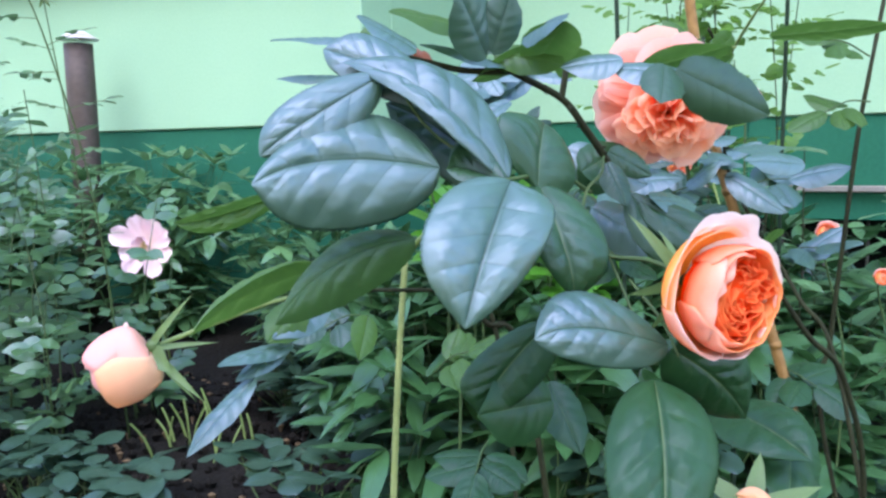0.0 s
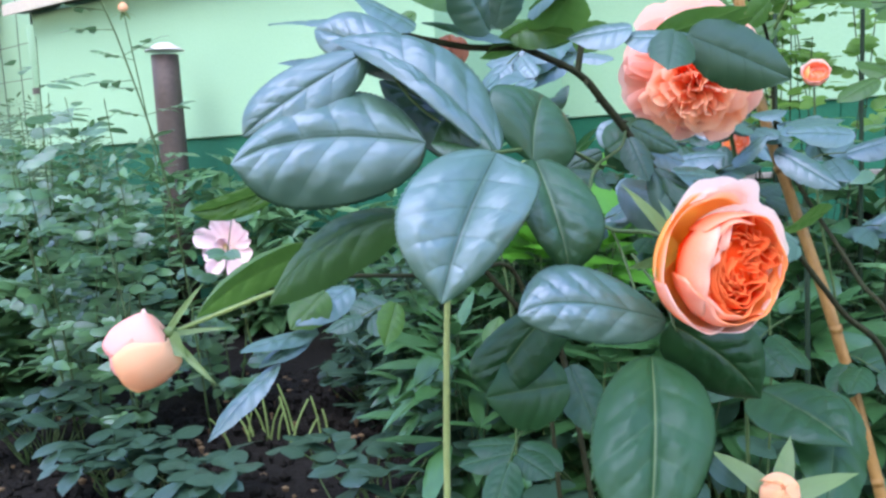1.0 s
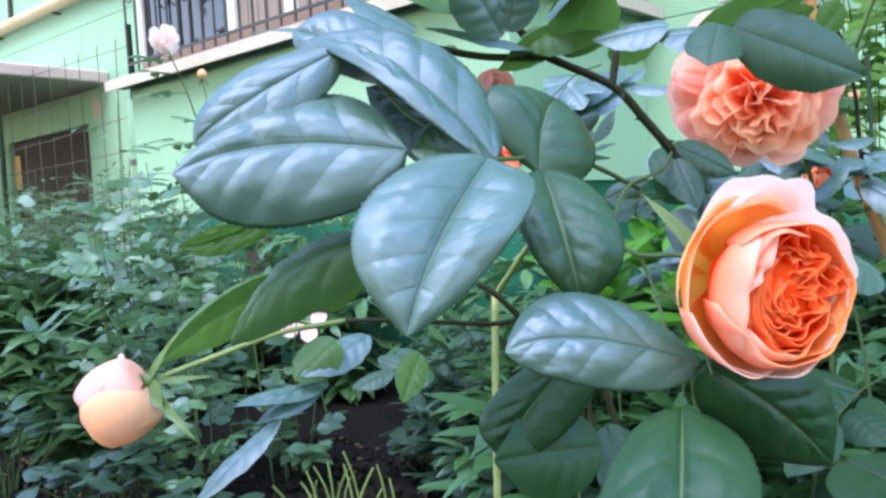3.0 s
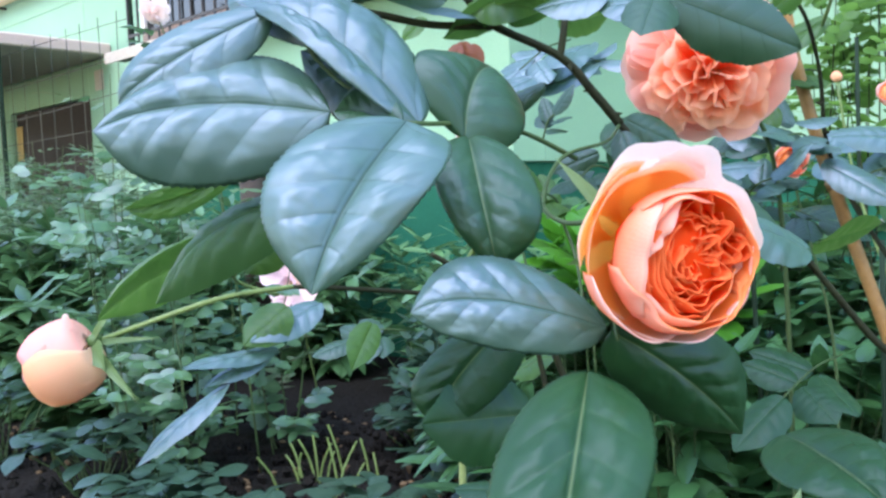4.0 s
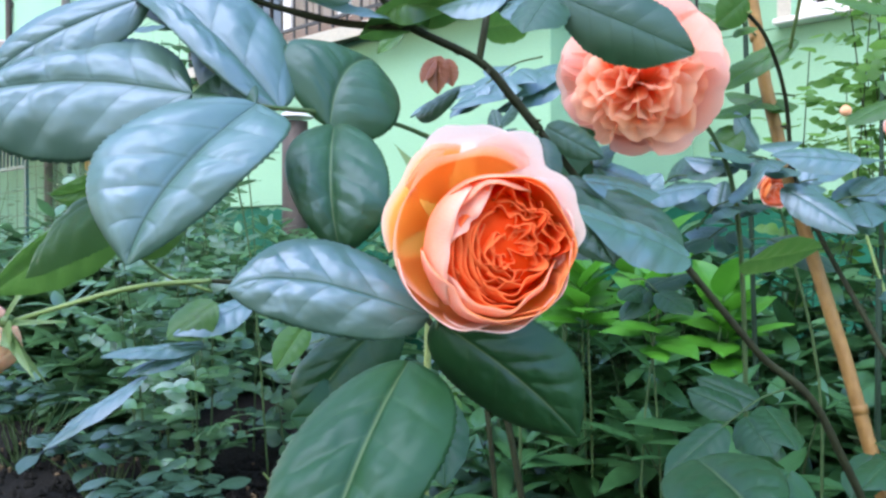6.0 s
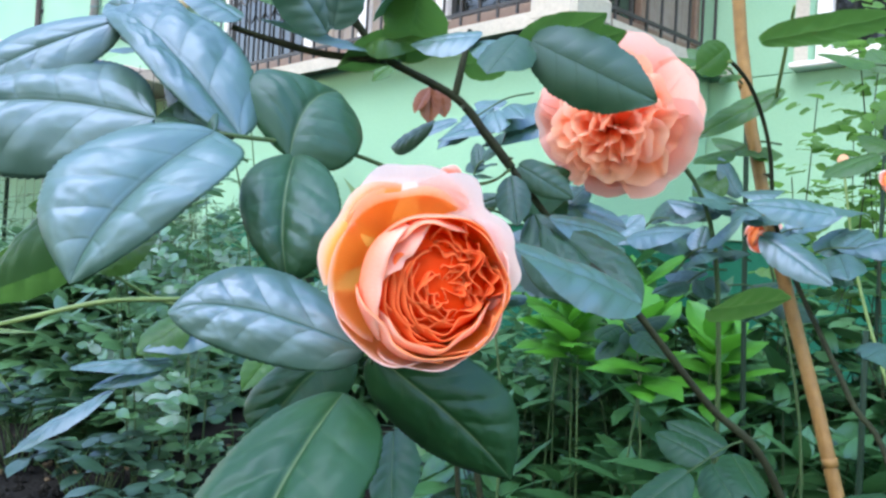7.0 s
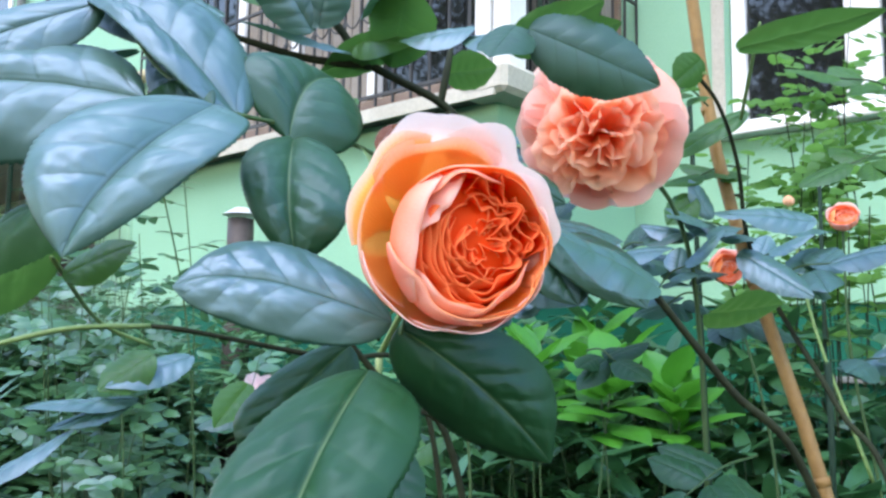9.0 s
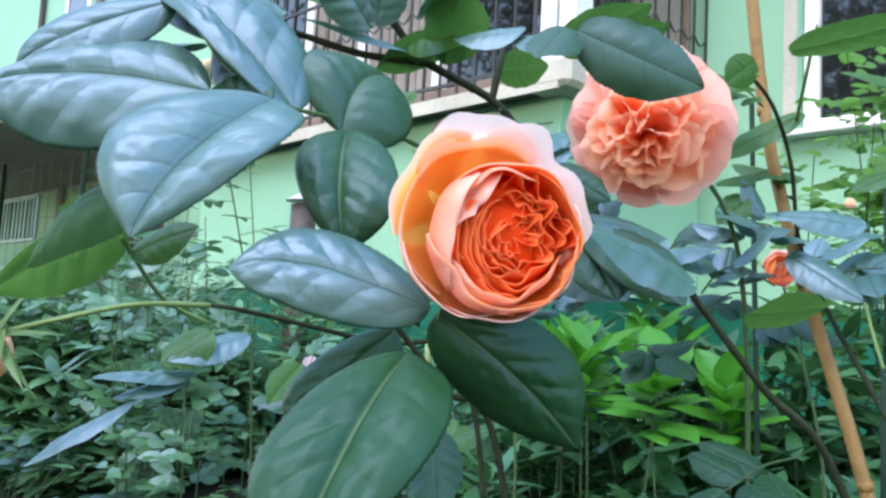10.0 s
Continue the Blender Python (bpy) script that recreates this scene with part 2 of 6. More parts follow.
M_BUD_PINK = petal_material("pink_bud_petal", (0.96, 0.66, 0.56), (0.95, 0.56, 0.52), (0.95, 0.58, 0.58), 0.6, 0.5)
M_FADED = petal_material("faded_petal", (0.90, 0.72, 0.68), (0.92, 0.78, 0.76), (0.93, 0.82, 0.82), 0.55, 0.4)
M_PINK = petal_material("pale_pink_petal", (0.92, 0.74, 0.72), (0.94, 0.70, 0.78), (0.95, 0.78, 0.84), 0.55, 0.2)
M_STAMEN = grainy("stamens", (0.75, 0.55, 0.25), (0.9, 0.75, 0.45), 60, 0.8, 0.2, 300, 0.5, 0.002)
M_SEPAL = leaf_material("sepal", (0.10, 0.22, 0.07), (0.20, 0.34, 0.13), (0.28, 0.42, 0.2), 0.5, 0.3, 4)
M_LITTER = grainy("dry_litter", (0.05, 0.035, 0.02), (0.17, 0.13, 0.08), 30, 0.9, 0.1, 150, 0.3, 0.002)
M_GREY_LEDGE = grainy("grey_ledge", (0.12, 0.13, 0.12), (0.22, 0.23, 0.22), 6, 0.85, 0.2, 60, 0.3, 0.003)


# ---- building blocks ----
def mesh_from(bm, name, *mats, smooth=False):
    me = bpy.data.meshes.new(name)
    bm.normal_update()
    bm.to_mesh(me)
    bm.free()
    for m in mats:
        me.materials.append(m)
    if smooth:
        me.polygons.foreach_set("use_smooth", [True] * len(me.polygons))
    return me


def thing(name, label, category, group="", kind="", place=None):
    ob = tagged(new(name), label, category, group, kind)
    ob.empty_display_size = 0.05
    if place is not None:
        ob.matrix_world = place
    return ob


def child(name, me, parent, m=None, label=""):
    ob = new(name, me)
    ob.parent = parent
    if m is not None:
        ob.matrix_local = m
    return tagged(ob, label)


def part(name, bm, mat, parent, label="", smooth=False, m=None):
    return child(name, mesh_from(bm, name, mat, smooth=smooth), parent, m, label)


def add_box(bm, lo, hi, bevel=0.0):
    made = bmesh.ops.create_cube(bm, size=1.0)["verts"]
    for v in made:
        v.co = Vector([lo[i] + (hi[i] - lo[i]) * (v.co[i] + 0.5) for i in range(3)])
    if bevel:
        edges = list({e for v in made for e in v.link_edges})
        bmesh.ops.bevel(bm, geom=edges, offset=bevel, segments=1, affect="EDGES", profile=0.5)
    return bm


def box_bm(lo, hi, bevel=0.0):
    return add_box(bmesh.new(), lo, hi, bevel)


def curve_points(points, per=6):
    """A smooth line through the points."""
    p = [Vector(q) for q in points]
    p = [2 * p[0] - p[1]] + p + [2 * p[-1] - p[-2]]
    out = []
    for i in range(1, len(p) - 2):
        for k in range(per):
            t = k / per
            a, b, c, d = p[i - 1], p[i], p[i + 1], p[i + 2]
            out.append(0.5 * (2 * b + (c - a) * t + (2 * a - 5 * b + 4 * c - d) * t * t + (3 * b - a - 3 * c + d) * t ** 3))
    return out + [p[-2]]


def add_tube(bm, points, r0, r1, sides=7, per=5, knots=0.0):
    line = curve_points(points, per) if per > 1 else [Vector(q) for q in points]
    rings, n = [], len(line)
    for i, q in enumerate(line):
        d = (line[min(i + 1, n - 1)] - line[max(i - 1, 0)]).normalized()
        x = d.orthogonal().normalized() if i == 0 else (px - px.dot(d) * d).normalized()
        px = x
        y = d.cross(x)
        r = (r0 + (r1 - r0) * i / (n - 1)) * (1 + knots * noise.noise(q * 60))
        rings.append([bm.verts.new(q + r * (math.cos(a) * x + math.sin(a) * y)) for a in [2 * math.pi * k / sides for k in range(sides)]])
    for a, b in zip(rings, rings[1:]):
        for k in range(sides):
            bm.faces.new((a[k], a[(k + 1) % sides], b[(k + 1) % sides], b[k]))
    bm.faces.new(rings[0][::-1])
    bm.faces.new(rings[-1])
    return bm


def tube_bm(*a, **k):
    return add_tube(bmesh.new(), *a, **k)


def grid_mesh(name, points, uvs, rows, cols, mats, thick=0.0):
    """A sheet of rows x cols points; with thick, a closed shell whose far side has the second material."""
    bm = bmesh.new()
    uvl = bm.loops.layers.uv.new("UVMap")
    vs = [bm.verts.new(p) for p in points]
    def quad(idx, src, mat):
        f = bm.faces.new([src[i] for i in idx])
        f.material_index, f.smooth = mat, True
        for loop, i in zip(f.loops, idx):
            loop[uvl].uv = uvs[i]
    quads = [(r * cols + c, r * cols + c + 1, (r + 1) * cols + c + 1, (r + 1) * cols + c) for r in range(rows - 1) for c in range(cols - 1)]
    for q in quads:
        quad(q, vs, 0)
    if thick:
        bm.normal_update()
        ws = [bm.verts.new(v.co - v.normal * thick) for v in vs]
        for q in quads:
            quad(q[::-1], ws, 1)
        rim = [c for c in range(cols)] + [r * cols + cols - 1 for r in range(1, rows)] + [(rows - 1) * cols + c for c in range(cols - 2, -1, -1)] + [r * cols for r in range(rows - 2, 0, -1)]
        for i, j in zip(rim, rim[1:] + rim[:1]):
            f = bm.faces.new((vs[j], vs[i], ws[i], ws[j]))
            f.material_index, f.smooth = 1, True
            for loop, k in zip(f.loops, (j, i, i, j)):
                loop[uvl].uv = uvs[k]
    me = bpy.data.meshes.new(name)
    bm.to_mesh(me)
    bm.free()
    for m in mats:
        me.materials.append(m)
    return me


def leaf_mesh(name, mat, length, width, nu=14, nv=7, fold=0.3, droop=0.15, teeth=0, quilt=0.0, veins=6.0, point=1.0, seed=0, wavy=0.0, broad=0.42, full=0.7, arch=0.12, groove=0.8):
    """A blade from the origin along +y, top side +z. fold: how far the halves rise (minus: fall) from the midrib; arch: how the halves round over; droop: how the tip sinks."""
    rnd = random.Random(seed)
    ph, lop = rnd.uniform(0, 6), rnd.uniform(-0.08, 0.08)
    pts, uvs = [], []
    for i in range(nu):
        u = i / (nu - 1)
        k = u ** (math.log(0.5) / math.log(broad))
        w = math.sin(math.pi * k) ** full if 0 < u < 1 else 0.0
        if u > 0.75:
            w *= 1 - 0.45 * point * ((u - 0.75) / 0.25) ** 1.2
        w = max(w, 0.02 if u < 0.05 else 0.004)
        for j in range(nv):
            v = 2 * j / (nv - 1) - 1
            v = math.copysign(abs(v) ** 1.25, v)
            ww = w * (1 + lop * (1 if v > 0 else -1))
            if teeth and abs(v) > 0.99:
                ww *= 1 + 0.05 * (((u * teeth) % 1.0) - 0.5) + 0.02 * math.sin(u * 31 + ph)
            x = v * ww * width / 2
            y = u * length - abs(v) * 0.03 * length * (1 - u)
            z = fold * abs(x) - arch * width * (v * w) ** 2 - droop * length * u * u
            if quilt:
                q = (u * veins - abs(v) * 1.0) % 1.0
                z += quilt * (math.sin(math.pi * q) - 0.4) * (1 - v * v * 0.7) * min(1, abs(v) * 4) * math.sin(math.pi * min(1, u * 1.08))
                z += 0.9 * quilt * noise.noise((x * 75 + seed, u * length * 75, seed * 0.7)) * math.sin(math.pi * u)
                z -= groove * quilt * math.exp(-(v / 0.09) ** 2)
            z += wavy * length * (math.sin(5 * u + ph + 2.2 * v) + 0.5 * math.sin(11 * u + 2 * ph)) * abs(v)
            pts.append((x, y, z))
            uvs.append((u, j / (nv - 1)))
    return grid_mesh(name, pts, uvs, nu, nv, [mat])


def aim(base, tip, up):
    """The pose that takes +y from base to tip and turns +z towards up."""
    base, tip = Vector(base), Vector(tip)
    y = (tip - base).normalized()
    z = Vector(up)
    z = (z - z.dot(y) * y).normalized()
    x = y.cross(z)
    return Matrix(((x.x, y.x, z.x, base.x), (x.y, y.y, z.y, base.y), (x.z, y.z, z.z, base.z), (0, 0, 0, 1)))


# ---- the house ----
WALL = Matrix.Translation((-0.428, 3.391, 0)) @ Matrix.Rotation(radians(-25.8), 4, "Z")  # x along the front, y into the house
PLINTH, SILL = 0.82, 1.595
END = -2.72  # far end of the loggia


def wall_box(name, lo, hi, mat, label, bevel=0.004):
    ob = new(name, mesh_from(box_bm(lo, hi, bevel), name, mat))
    ob.matrix_world = WALL
    return tagged(ob, label, "wall", kind="structure")


gb = bmesh.new()
N = 90
span = [math.copysign(abs(k) ** 2.6 * 60, k) for k in [2 * i / (N - 1) - 1 for i in range(N)]]
gv = [[gb.verts.new((x - 0.4, y + 2.2, 0.025 * noise.noise((x * 1.7, y * 1.7, 0)) + 0.018 * noise.noise((x * 7, y * 7, 3)) + 0.012 * noise.noise((x * 22, y * 22, 5)))) for x in span] for y in span]
for a, b in zip(gv, gv[1:]):
    for i in range(N - 1):
        gb.faces.new((a[i], a[i + 1], b[i + 1], b[i]))
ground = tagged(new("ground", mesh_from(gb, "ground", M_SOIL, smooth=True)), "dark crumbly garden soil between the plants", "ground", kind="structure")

# loggia front and side, house wall behind it
wall_box("wall_loggia_front", (END, 0, PLINTH), (0, 0.22, SILL), M_WALL, "mint green plastered parapet under the loggia windows")
wall_box("wall_loggia_side", (-0.22, 0.222, PLINTH), (0, 1.1, SILL), M_WALL, "mint green plastered side of the loggia")
wall_box("plinth_loggia_front", (END + 0.01, 0.015, -0.2), (-0.015, 0.22, PLINTH - 0.002), M_PLINTH, "dark teal painted plinth of the loggia")
wall_box("plinth_loggia_side", (-0.22, 0.222, -0.2), (-0.015, 1.1, PLINTH - 0.002), M_PLINTH, "dark teal painted plinth at the loggia side")
wall_box("wall_loggia_end", (END, 0.222, -0.2), (END + 0.22, 1.1, SILL), M_WALL, "mint green end wall of the loggia")
WX0, WX1, WTOP = 0.46, 1.75, 2.95
wall_box("wall_house_under_window", (-0.2, 1.102, PLINTH), (7, 1.45, SILL - 0.03), M_WALL, "mint green plastered house wall")
wall_box("wall_house_beside_window", (-0.2, 1.102, SILL - 0.028), (WX0, 1.45, 3.6), M_WALL, "mint green plastered house wall")
wall_box("wall_house_beyond_window", (WX1, 1.102, SILL - 0.028), (7, 1.45, 3.6), M_WALL, "mint green plastered house wall")
wall_box("wall_house_over_window", (WX0 + 0.002, 1.102, WTOP), (WX1 - 0.002, 1.45, 3.6), M_WALL, "mint green plastered house wall")
VX0, VX1, VZ0, VZ1 = 1.26, 1.9, 0.10, 0.38
wall_box("plinth_house", (-0.2, 1.117, -0.2), (VX0, 1.45, PLINTH - 0.002), M_PLINTH, "dark teal painted plinth of the house")
wall_box("plinth_house_far", (VX1, 1.117, -0.2), (7, 1.45, PLINTH - 0.002), M_PLINTH, "dark teal painted plinth of the house")
wall_box("plinth_house_above_vent", (VX0 + 0.002, 1.117, VZ1), (VX1 - 0.002, 1.45, PLINTH - 0.002), M_PLINTH, "dark teal painted plinth over the cellar vent")
wall_box("plinth_house_below_vent", (VX0 + 0.002, 1.117, -0.2), (VX1 - 0.002, 1.45, VZ0), M_PLINTH, "dark teal painted plinth under the cellar vent")
# black sheet closes the vent in place of the cellar's shade
wall_box("cellar_dark_sheet", (VX0 + 0.002, 1.40, VZ0 + 0.002), (VX1 - 0.002, 1.45, VZ1 - 0.002), M_DARK, "near-black sheet standing in for the shade inside the cellar opening", 0)
wall_box("plinth_ledge", (0.85, 1.065, 0.50), (2.2, 1.115, 0.525), M_GREY_LEDGE, "grey narrow ledge along the teal plinth")
wall_box("upper_wall", (END, 0.3, 3.0), (0, 0.6, 6), M_WALL, "mint green wall above the loggia glazing")
wall_box("upper_house_wall", (-0.2, 1.102, 3.602), (7, 1.45, 6), M_WALL, "mint green wall above the house window")
wall_box("back_wall", (-14, 2.6, -0.2), (8, 2.8, 6), M_WALL, "mint green wall closing the house", 0)
vent = thing("cellar_grate", "black iron grate in the cellar opening", "grate", place=WALL)
for k in range(7):
    part("bar", tube_bm([(VX0 + 0.06 + k * 0.085, 1.2, VZ0 - 0.01), (VX0 + 0.06 + k * 0.085, 1.2, VZ1 + 0.01)], 0.006, 0.006, 6, 1), M_IRON, vent)


def ledge_bm(x0, x1, y0, y1, z, h, lip):
    """A sloping sill board with a hanging lip, along x."""
    bm = bmesh.new()
    prof = [(y0, z - lip), (y0 + 0.012, z - lip), (y0 + 0.012, z), (y1, z), (y1, z + h), (y0 + 0.03, z + h * 0.45), (y0, z + h * 0.3)]
    a, b = [bm.verts.new((x0, y, w)) for y, w in prof], [bm.verts.new((x1, y, w)) for y, w in prof]
    for i in range(len(prof)):
        j = (i + 1) % len(prof)
        bm.faces.new((a[i], a[j], b[j], b[i]))
    bm.faces.new(a[::-1]), bm.faces.new(b)
    return bm


sill = thing("loggia_ledge", "weathered white sloping ledge under the loggia windows", "ledge", place=WALL)
part("front_ledge", ledge_bm(END - 0.08, 0.07, -0.12, 0.10, SILL, 0.09, 0.03), M_LEDGE, sill)
part("side_ledge", ledge_bm(0.13, 1.09, -0.12, 0.10, SILL, 0.09, 0.03), M_LEDGE, sill, m=Matrix.Rotation(radians(90), 4, "Z"))
part("corner_block", box_bm((-0.10, -0.122, SILL - 0.02), (0.124, 0.128, SILL + 0.10), 0.02), M_LEDGE, sill)
part("underside_strip", box_bm((END - 0.06, -0.10, SILL - 0.012), (0.0, -0.002, SILL - 0.002), 0), M_IRON, sill, "dark metal drip strip")


def glass_material():
    m, nodes, links, b = material("window_glass", 0.03, 0.6)
    b.inputs["Base Color"].default_value = (0.012, 0.014, 0.014, 1)
    n = noise_node(nodes, links, 1.2, 2)
    bump_node(nodes, links, n, b, 0.05, 0.02)
    return m


M_GLASS = glass_material()


def glazing(name, label, posts, panes, axis, mats, rail):
    """A row of window lights between posts along one axis of the loggia, with a grille of bars and hanging scrolls before them."""
    win = thing(name, label, "window", place=WALL)
    z0, z1 = SILL + 0.092, 3.0
    a, b = posts[0], posts[-1]
    def put(n, lo, hi, mat, bevel=0.004, lab=""):
        if axis == "y":
            lo, hi = (-hi[1], lo[0], lo[2]), (-lo[1], hi[0], hi[2])
        return part(n, box_bm(lo, hi, bevel), mat, win, lab)
    put("bottom_rail", (a, 0.06, z0), (b, 0.13, z0 + 0.05), rail)
    put("top_rail", (a, 0.06, z1 - 0.06), (b, 0.13, z1), mats)
    for x in posts:
        put("post", (max(a, x - 0.035), 0.055, z0 + 0.052), (min(b, x + 0.035), 0.135, z1 - 0.062), mats)
    for (x0, x1), pane in zip(zip(posts, posts[1:]), panes):
        if pane == "slats":
            n = max(3, round((x1 - x0 - 0.07) / 0.075))
            for k in range(n):
                w = (x1 - x0 - 0.07) / n
                put("slat", (x0 + 0.035 + w * k + 0.003, 0.085, z0 + 0.05), (x0 + 0.035 + w * (k + 1) - 0.003, 0.105, z1 - 0.06), M_BLIND, 0.003)
            # black sheet paints the darkness seen between the slats
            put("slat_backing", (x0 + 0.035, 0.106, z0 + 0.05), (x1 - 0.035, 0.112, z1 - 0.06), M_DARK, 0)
        else:
            put("pane", (x0 + 0.036, 0.09, z0 + 0.05), (x1 - 0.036, 0.10, z1 - 0.06), M_GLASS, 0)
    count = int((b - a) / 0.105)
    for k in range(count + 1):
        x = a + (b - a) * k / count
        put("grille_bar", (x - 0.005, -0.03, z0 - 0.02), (x + 0.005, -0.02, z1), M_IRON, 0)
    for h in (z0 + 0.02, z0 + 0.62):
        put("grille_rail", (a, -0.032, h), (b, -0.018, h + 0.014), M_IRON, 0)
    for k in range(count):
        x, w = a + (b - a) * k / count, (b - a) / count
        arc = [(x + w * s, -0.025, z0 + 0.42 - 0.045 * math.sin(math.pi * s)) for s in (0, 0.2, 0.4, 0.6, 0.8, 1)]
        if axis == "y":
            arc = [(-q[1], q[0], q[2]) for q in arc]
        part("grille_scroll", tube_bm(arc, 0.005, 0.005, 5, 2), M_IRON, win)
    return win


glazing("window_1", "loggia windows in white frames behind a black scrolled grille", (END + 0.04, -1.80, -1.33, -0.77, -0.13), ("glass", "slats", "slats", "glass"), "x", M_WHITE, M_BROWN)
glazing("window_2", "loggia side window with a brown frame and black grille", (0.16, 0.62, 1.08), ("glass", "slats"), "y", M_BROWN, M_BROWN)
corner = thing("corner_post", "white double corner post of the loggia glazing", "post", place=WALL)
part("post", box_bm((-0.125, 0.0, SILL + 0.092), (-0.05, 0.12, 3.0), 0.005), M_WHITE, corner)
part("post", box_bm((-0.03, 0.0, SILL + 0.102), (0.05, 0.12, 3.0), 0.005), M_WHITE, corner)

# house window
hw = thing("window_3", "white plastic house window reflecting dark trees", "window", place=WALL)
for lo, hi in (((WX0 + 0.004, 1.16, SILL), (WX0 + 0.07, 1.24, WTOP)), ((WX1 - 0.07, 1.16, SILL), (WX1 - 0.004, 1.24, WTOP)),
               ((WX0 + 0.072, 1.16, SILL), (WX1 - 0.072, 1.24, SILL + 0.07)), ((WX0 + 0.072, 1.16, WTOP - 0.07), (WX1 - 0.072, 1.24, WTOP)),
               ((WX0 + 0.50, 1.155, SILL + 0.072), (WX0 + 0.64, 1.235, WTOP - 0.072))):
    part("window_frame", box_bm(lo, hi, 0.006), M_WHITE, hw)
part("pane", box_bm((WX0 + 0.072, 1.195, SILL + 0.072), (WX0 + 0.498, 1.205, WTOP - 0.072)), M_GLASS, hw)
part("pane", box_bm((WX0 + 0.642, 1.195, SILL + 0.072), (WX1 - 0.072, 1.205, WTOP - 0.072)), M_GLASS, hw)
part("window_sill", box_bm((WX0 - 0.05, 1.02, SILL - 0.028), (WX1 + 0.05, 1.155, SILL - 0.002), 0.006), M_WHITE, hw, "white metal sill")
part("reveal", box_bm((WX0 - 0.06, 1.096, SILL), (WX0 - 0.001, 1.104, WTOP)), M_LEDGE, hw, "pale painted window surround")

# entrance
DX0, DX1, DTOP = -6.96, -5.35, 1.75
wall_box("wall_entrance_near", (DX1, 1.102, -0.2), (END - 0.002, 1.35, 2.6), M_WALL, "mint green wall beside the entrance")
wall_box("wall_entrance_far", (-14, 1.102, -0.2), (DX0, 1.35, 2.6), M_WALL, "mint green wall beyond the entrance")
wall_box("wall_entrance_over", (-14, 1.102, 2.602), (END - 0.002, 1.35, 6), M_WALL, "mint green wall over the entrance")
wall_box("lintel_entrance", (DX0 + 0.002, 1.102, DTOP), (DX1 - 0.002, 1.35, 2.6), M_WALL, "mint green wall over the door")
canopy = new("entrance_canopy", mesh_from(box_bm((-11, -1.0, 2.04), (-4.92, 1.10, 2.14), 0.012), "entrance_canopy", M_SOFFIT))
canopy.matrix_world = WALL
tagged(canopy, "pinkish grey plastered canopy over the entrance", "canopy", kind="structure")
door = thing("door_1", "dark brown steel double door of the entrance", "door", kind="structure", place=WALL)
part("door_leaf", box_bm((-6.14, 1.15, -0.2), (DX1 - 0.01, 1.21, DTOP - 0.005), 0.006), M_DOOR, door)
part("door_leaf", box_bm((DX0 + 0.01, 1.15, -0.2), (-6.15, 1.21, DTOP - 0.005), 0.006), M_DOOR, door)
part("door_handle", box_bm((-6.11, 1.11, 0.75), (-6.07, 1.148, 0.9), 0.004), M_CAP, door, "metal door handle")
for x0, z0, x1, z1, lab in ((-6.95, 1.28, -6.82, 1.62, "yellowed paper notice on the entrance door"), (-5.22, 1.78, -5.08, 1.95, "small white and red sign on the wall")):
    notice = new("notice", mesh_from(box_bm((x0, 1.09 if x0 > DX1 else 1.14, z0), (x1, 1.10 if x0 > DX1 else 1.149, z1), 0.001), "notice", M_NOTICE if x0 < DX1 else M_LEDGE))
    notice.matrix_world = WALL
    tagged(notice, lab, "notice")
gas = thing("drainpipe", "thin dark drainpipe on the entrance wall", "pipe", place=WALL)
part("tube", tube_bm([(-8.9, 1.06, 2.2), (-8.9, 1.06, 5.9)], 0.035, 0.035, 10, 1), M_PIPE, gas)
part("clip", box_bm((-8.95, 1.05, 3.4), (-8.85, 1.10, 3.44)), M_IRON, gas)
uw = thing("window_4", "small white-framed upper window over the entrance", "window", place=WALL)
for lo, hi in (((-8.2, 1.07, 3.5), (-8.12, 1.10, 4.7)), ((-7.55, 1.07, 3.5), (-7.47, 1.10, 4.7)), ((-8.118, 1.07, 3.5), (-7.552, 1.10, 3.58)), ((-8.118, 1.07, 4.0), (-7.552, 1.10, 4.06)), ((-8.118, 1.07, 4.62), (-7.552, 1.10, 4.7))):
    part("window_frame", box_bm(lo, hi, 0.004), M_WHITE, uw)
part("pane", box_bm((-8.118, 1.085, 3.582), (-7.552, 1.098, 4.618)), M_GLASS, uw)

# added tube with clips stands in for the shaded side of the wall end
down = thing("wall_end_standin", "darker mint green tube standing in for the shaded end of the parapet wall", "pipe", place=WALL)
part("tube", tube_bm([(END - 0.17, 0.14, -0.1), (END - 0.17, 0.14, 0.8), (END - 0.17, 0.14, SILL - 0.05)], 0.065, 0.065, 18, 2), M_WALL_END_SHADE, down, smooth=True)
for z in (0.5, 1.15):
    part("clip", tube_bm([(END - 0.17, 0.14, z), (END - 0.17, 0.14, z + 0.035)], 0.070, 0.070, 18, 1), M_IRON, down)
gas_line = thing("gas_pipe", "pale ochre gas pipe running level along the wall", "pipe", place=WALL)
part("tube", tube_bm([(-7.6, 1.03, 2.84), (-5.5, 1.03, 2.845), (-2.9, 1.03, 2.85)], 0.055, 0.055, 14, 2), M_GAS, gas_line, smooth=True)
for x in (-6.9, -5.7, -4.4, -3.3):
    part("bracket", box_bm((x, 1.03, 2.77), (x + 0.03, 1.10, 2.79), 0), M_IRON, gas_line)
bend = thing("drainpipe", "grey-green bent drainpipe on the entrance wall", "pipe", place=WALL)
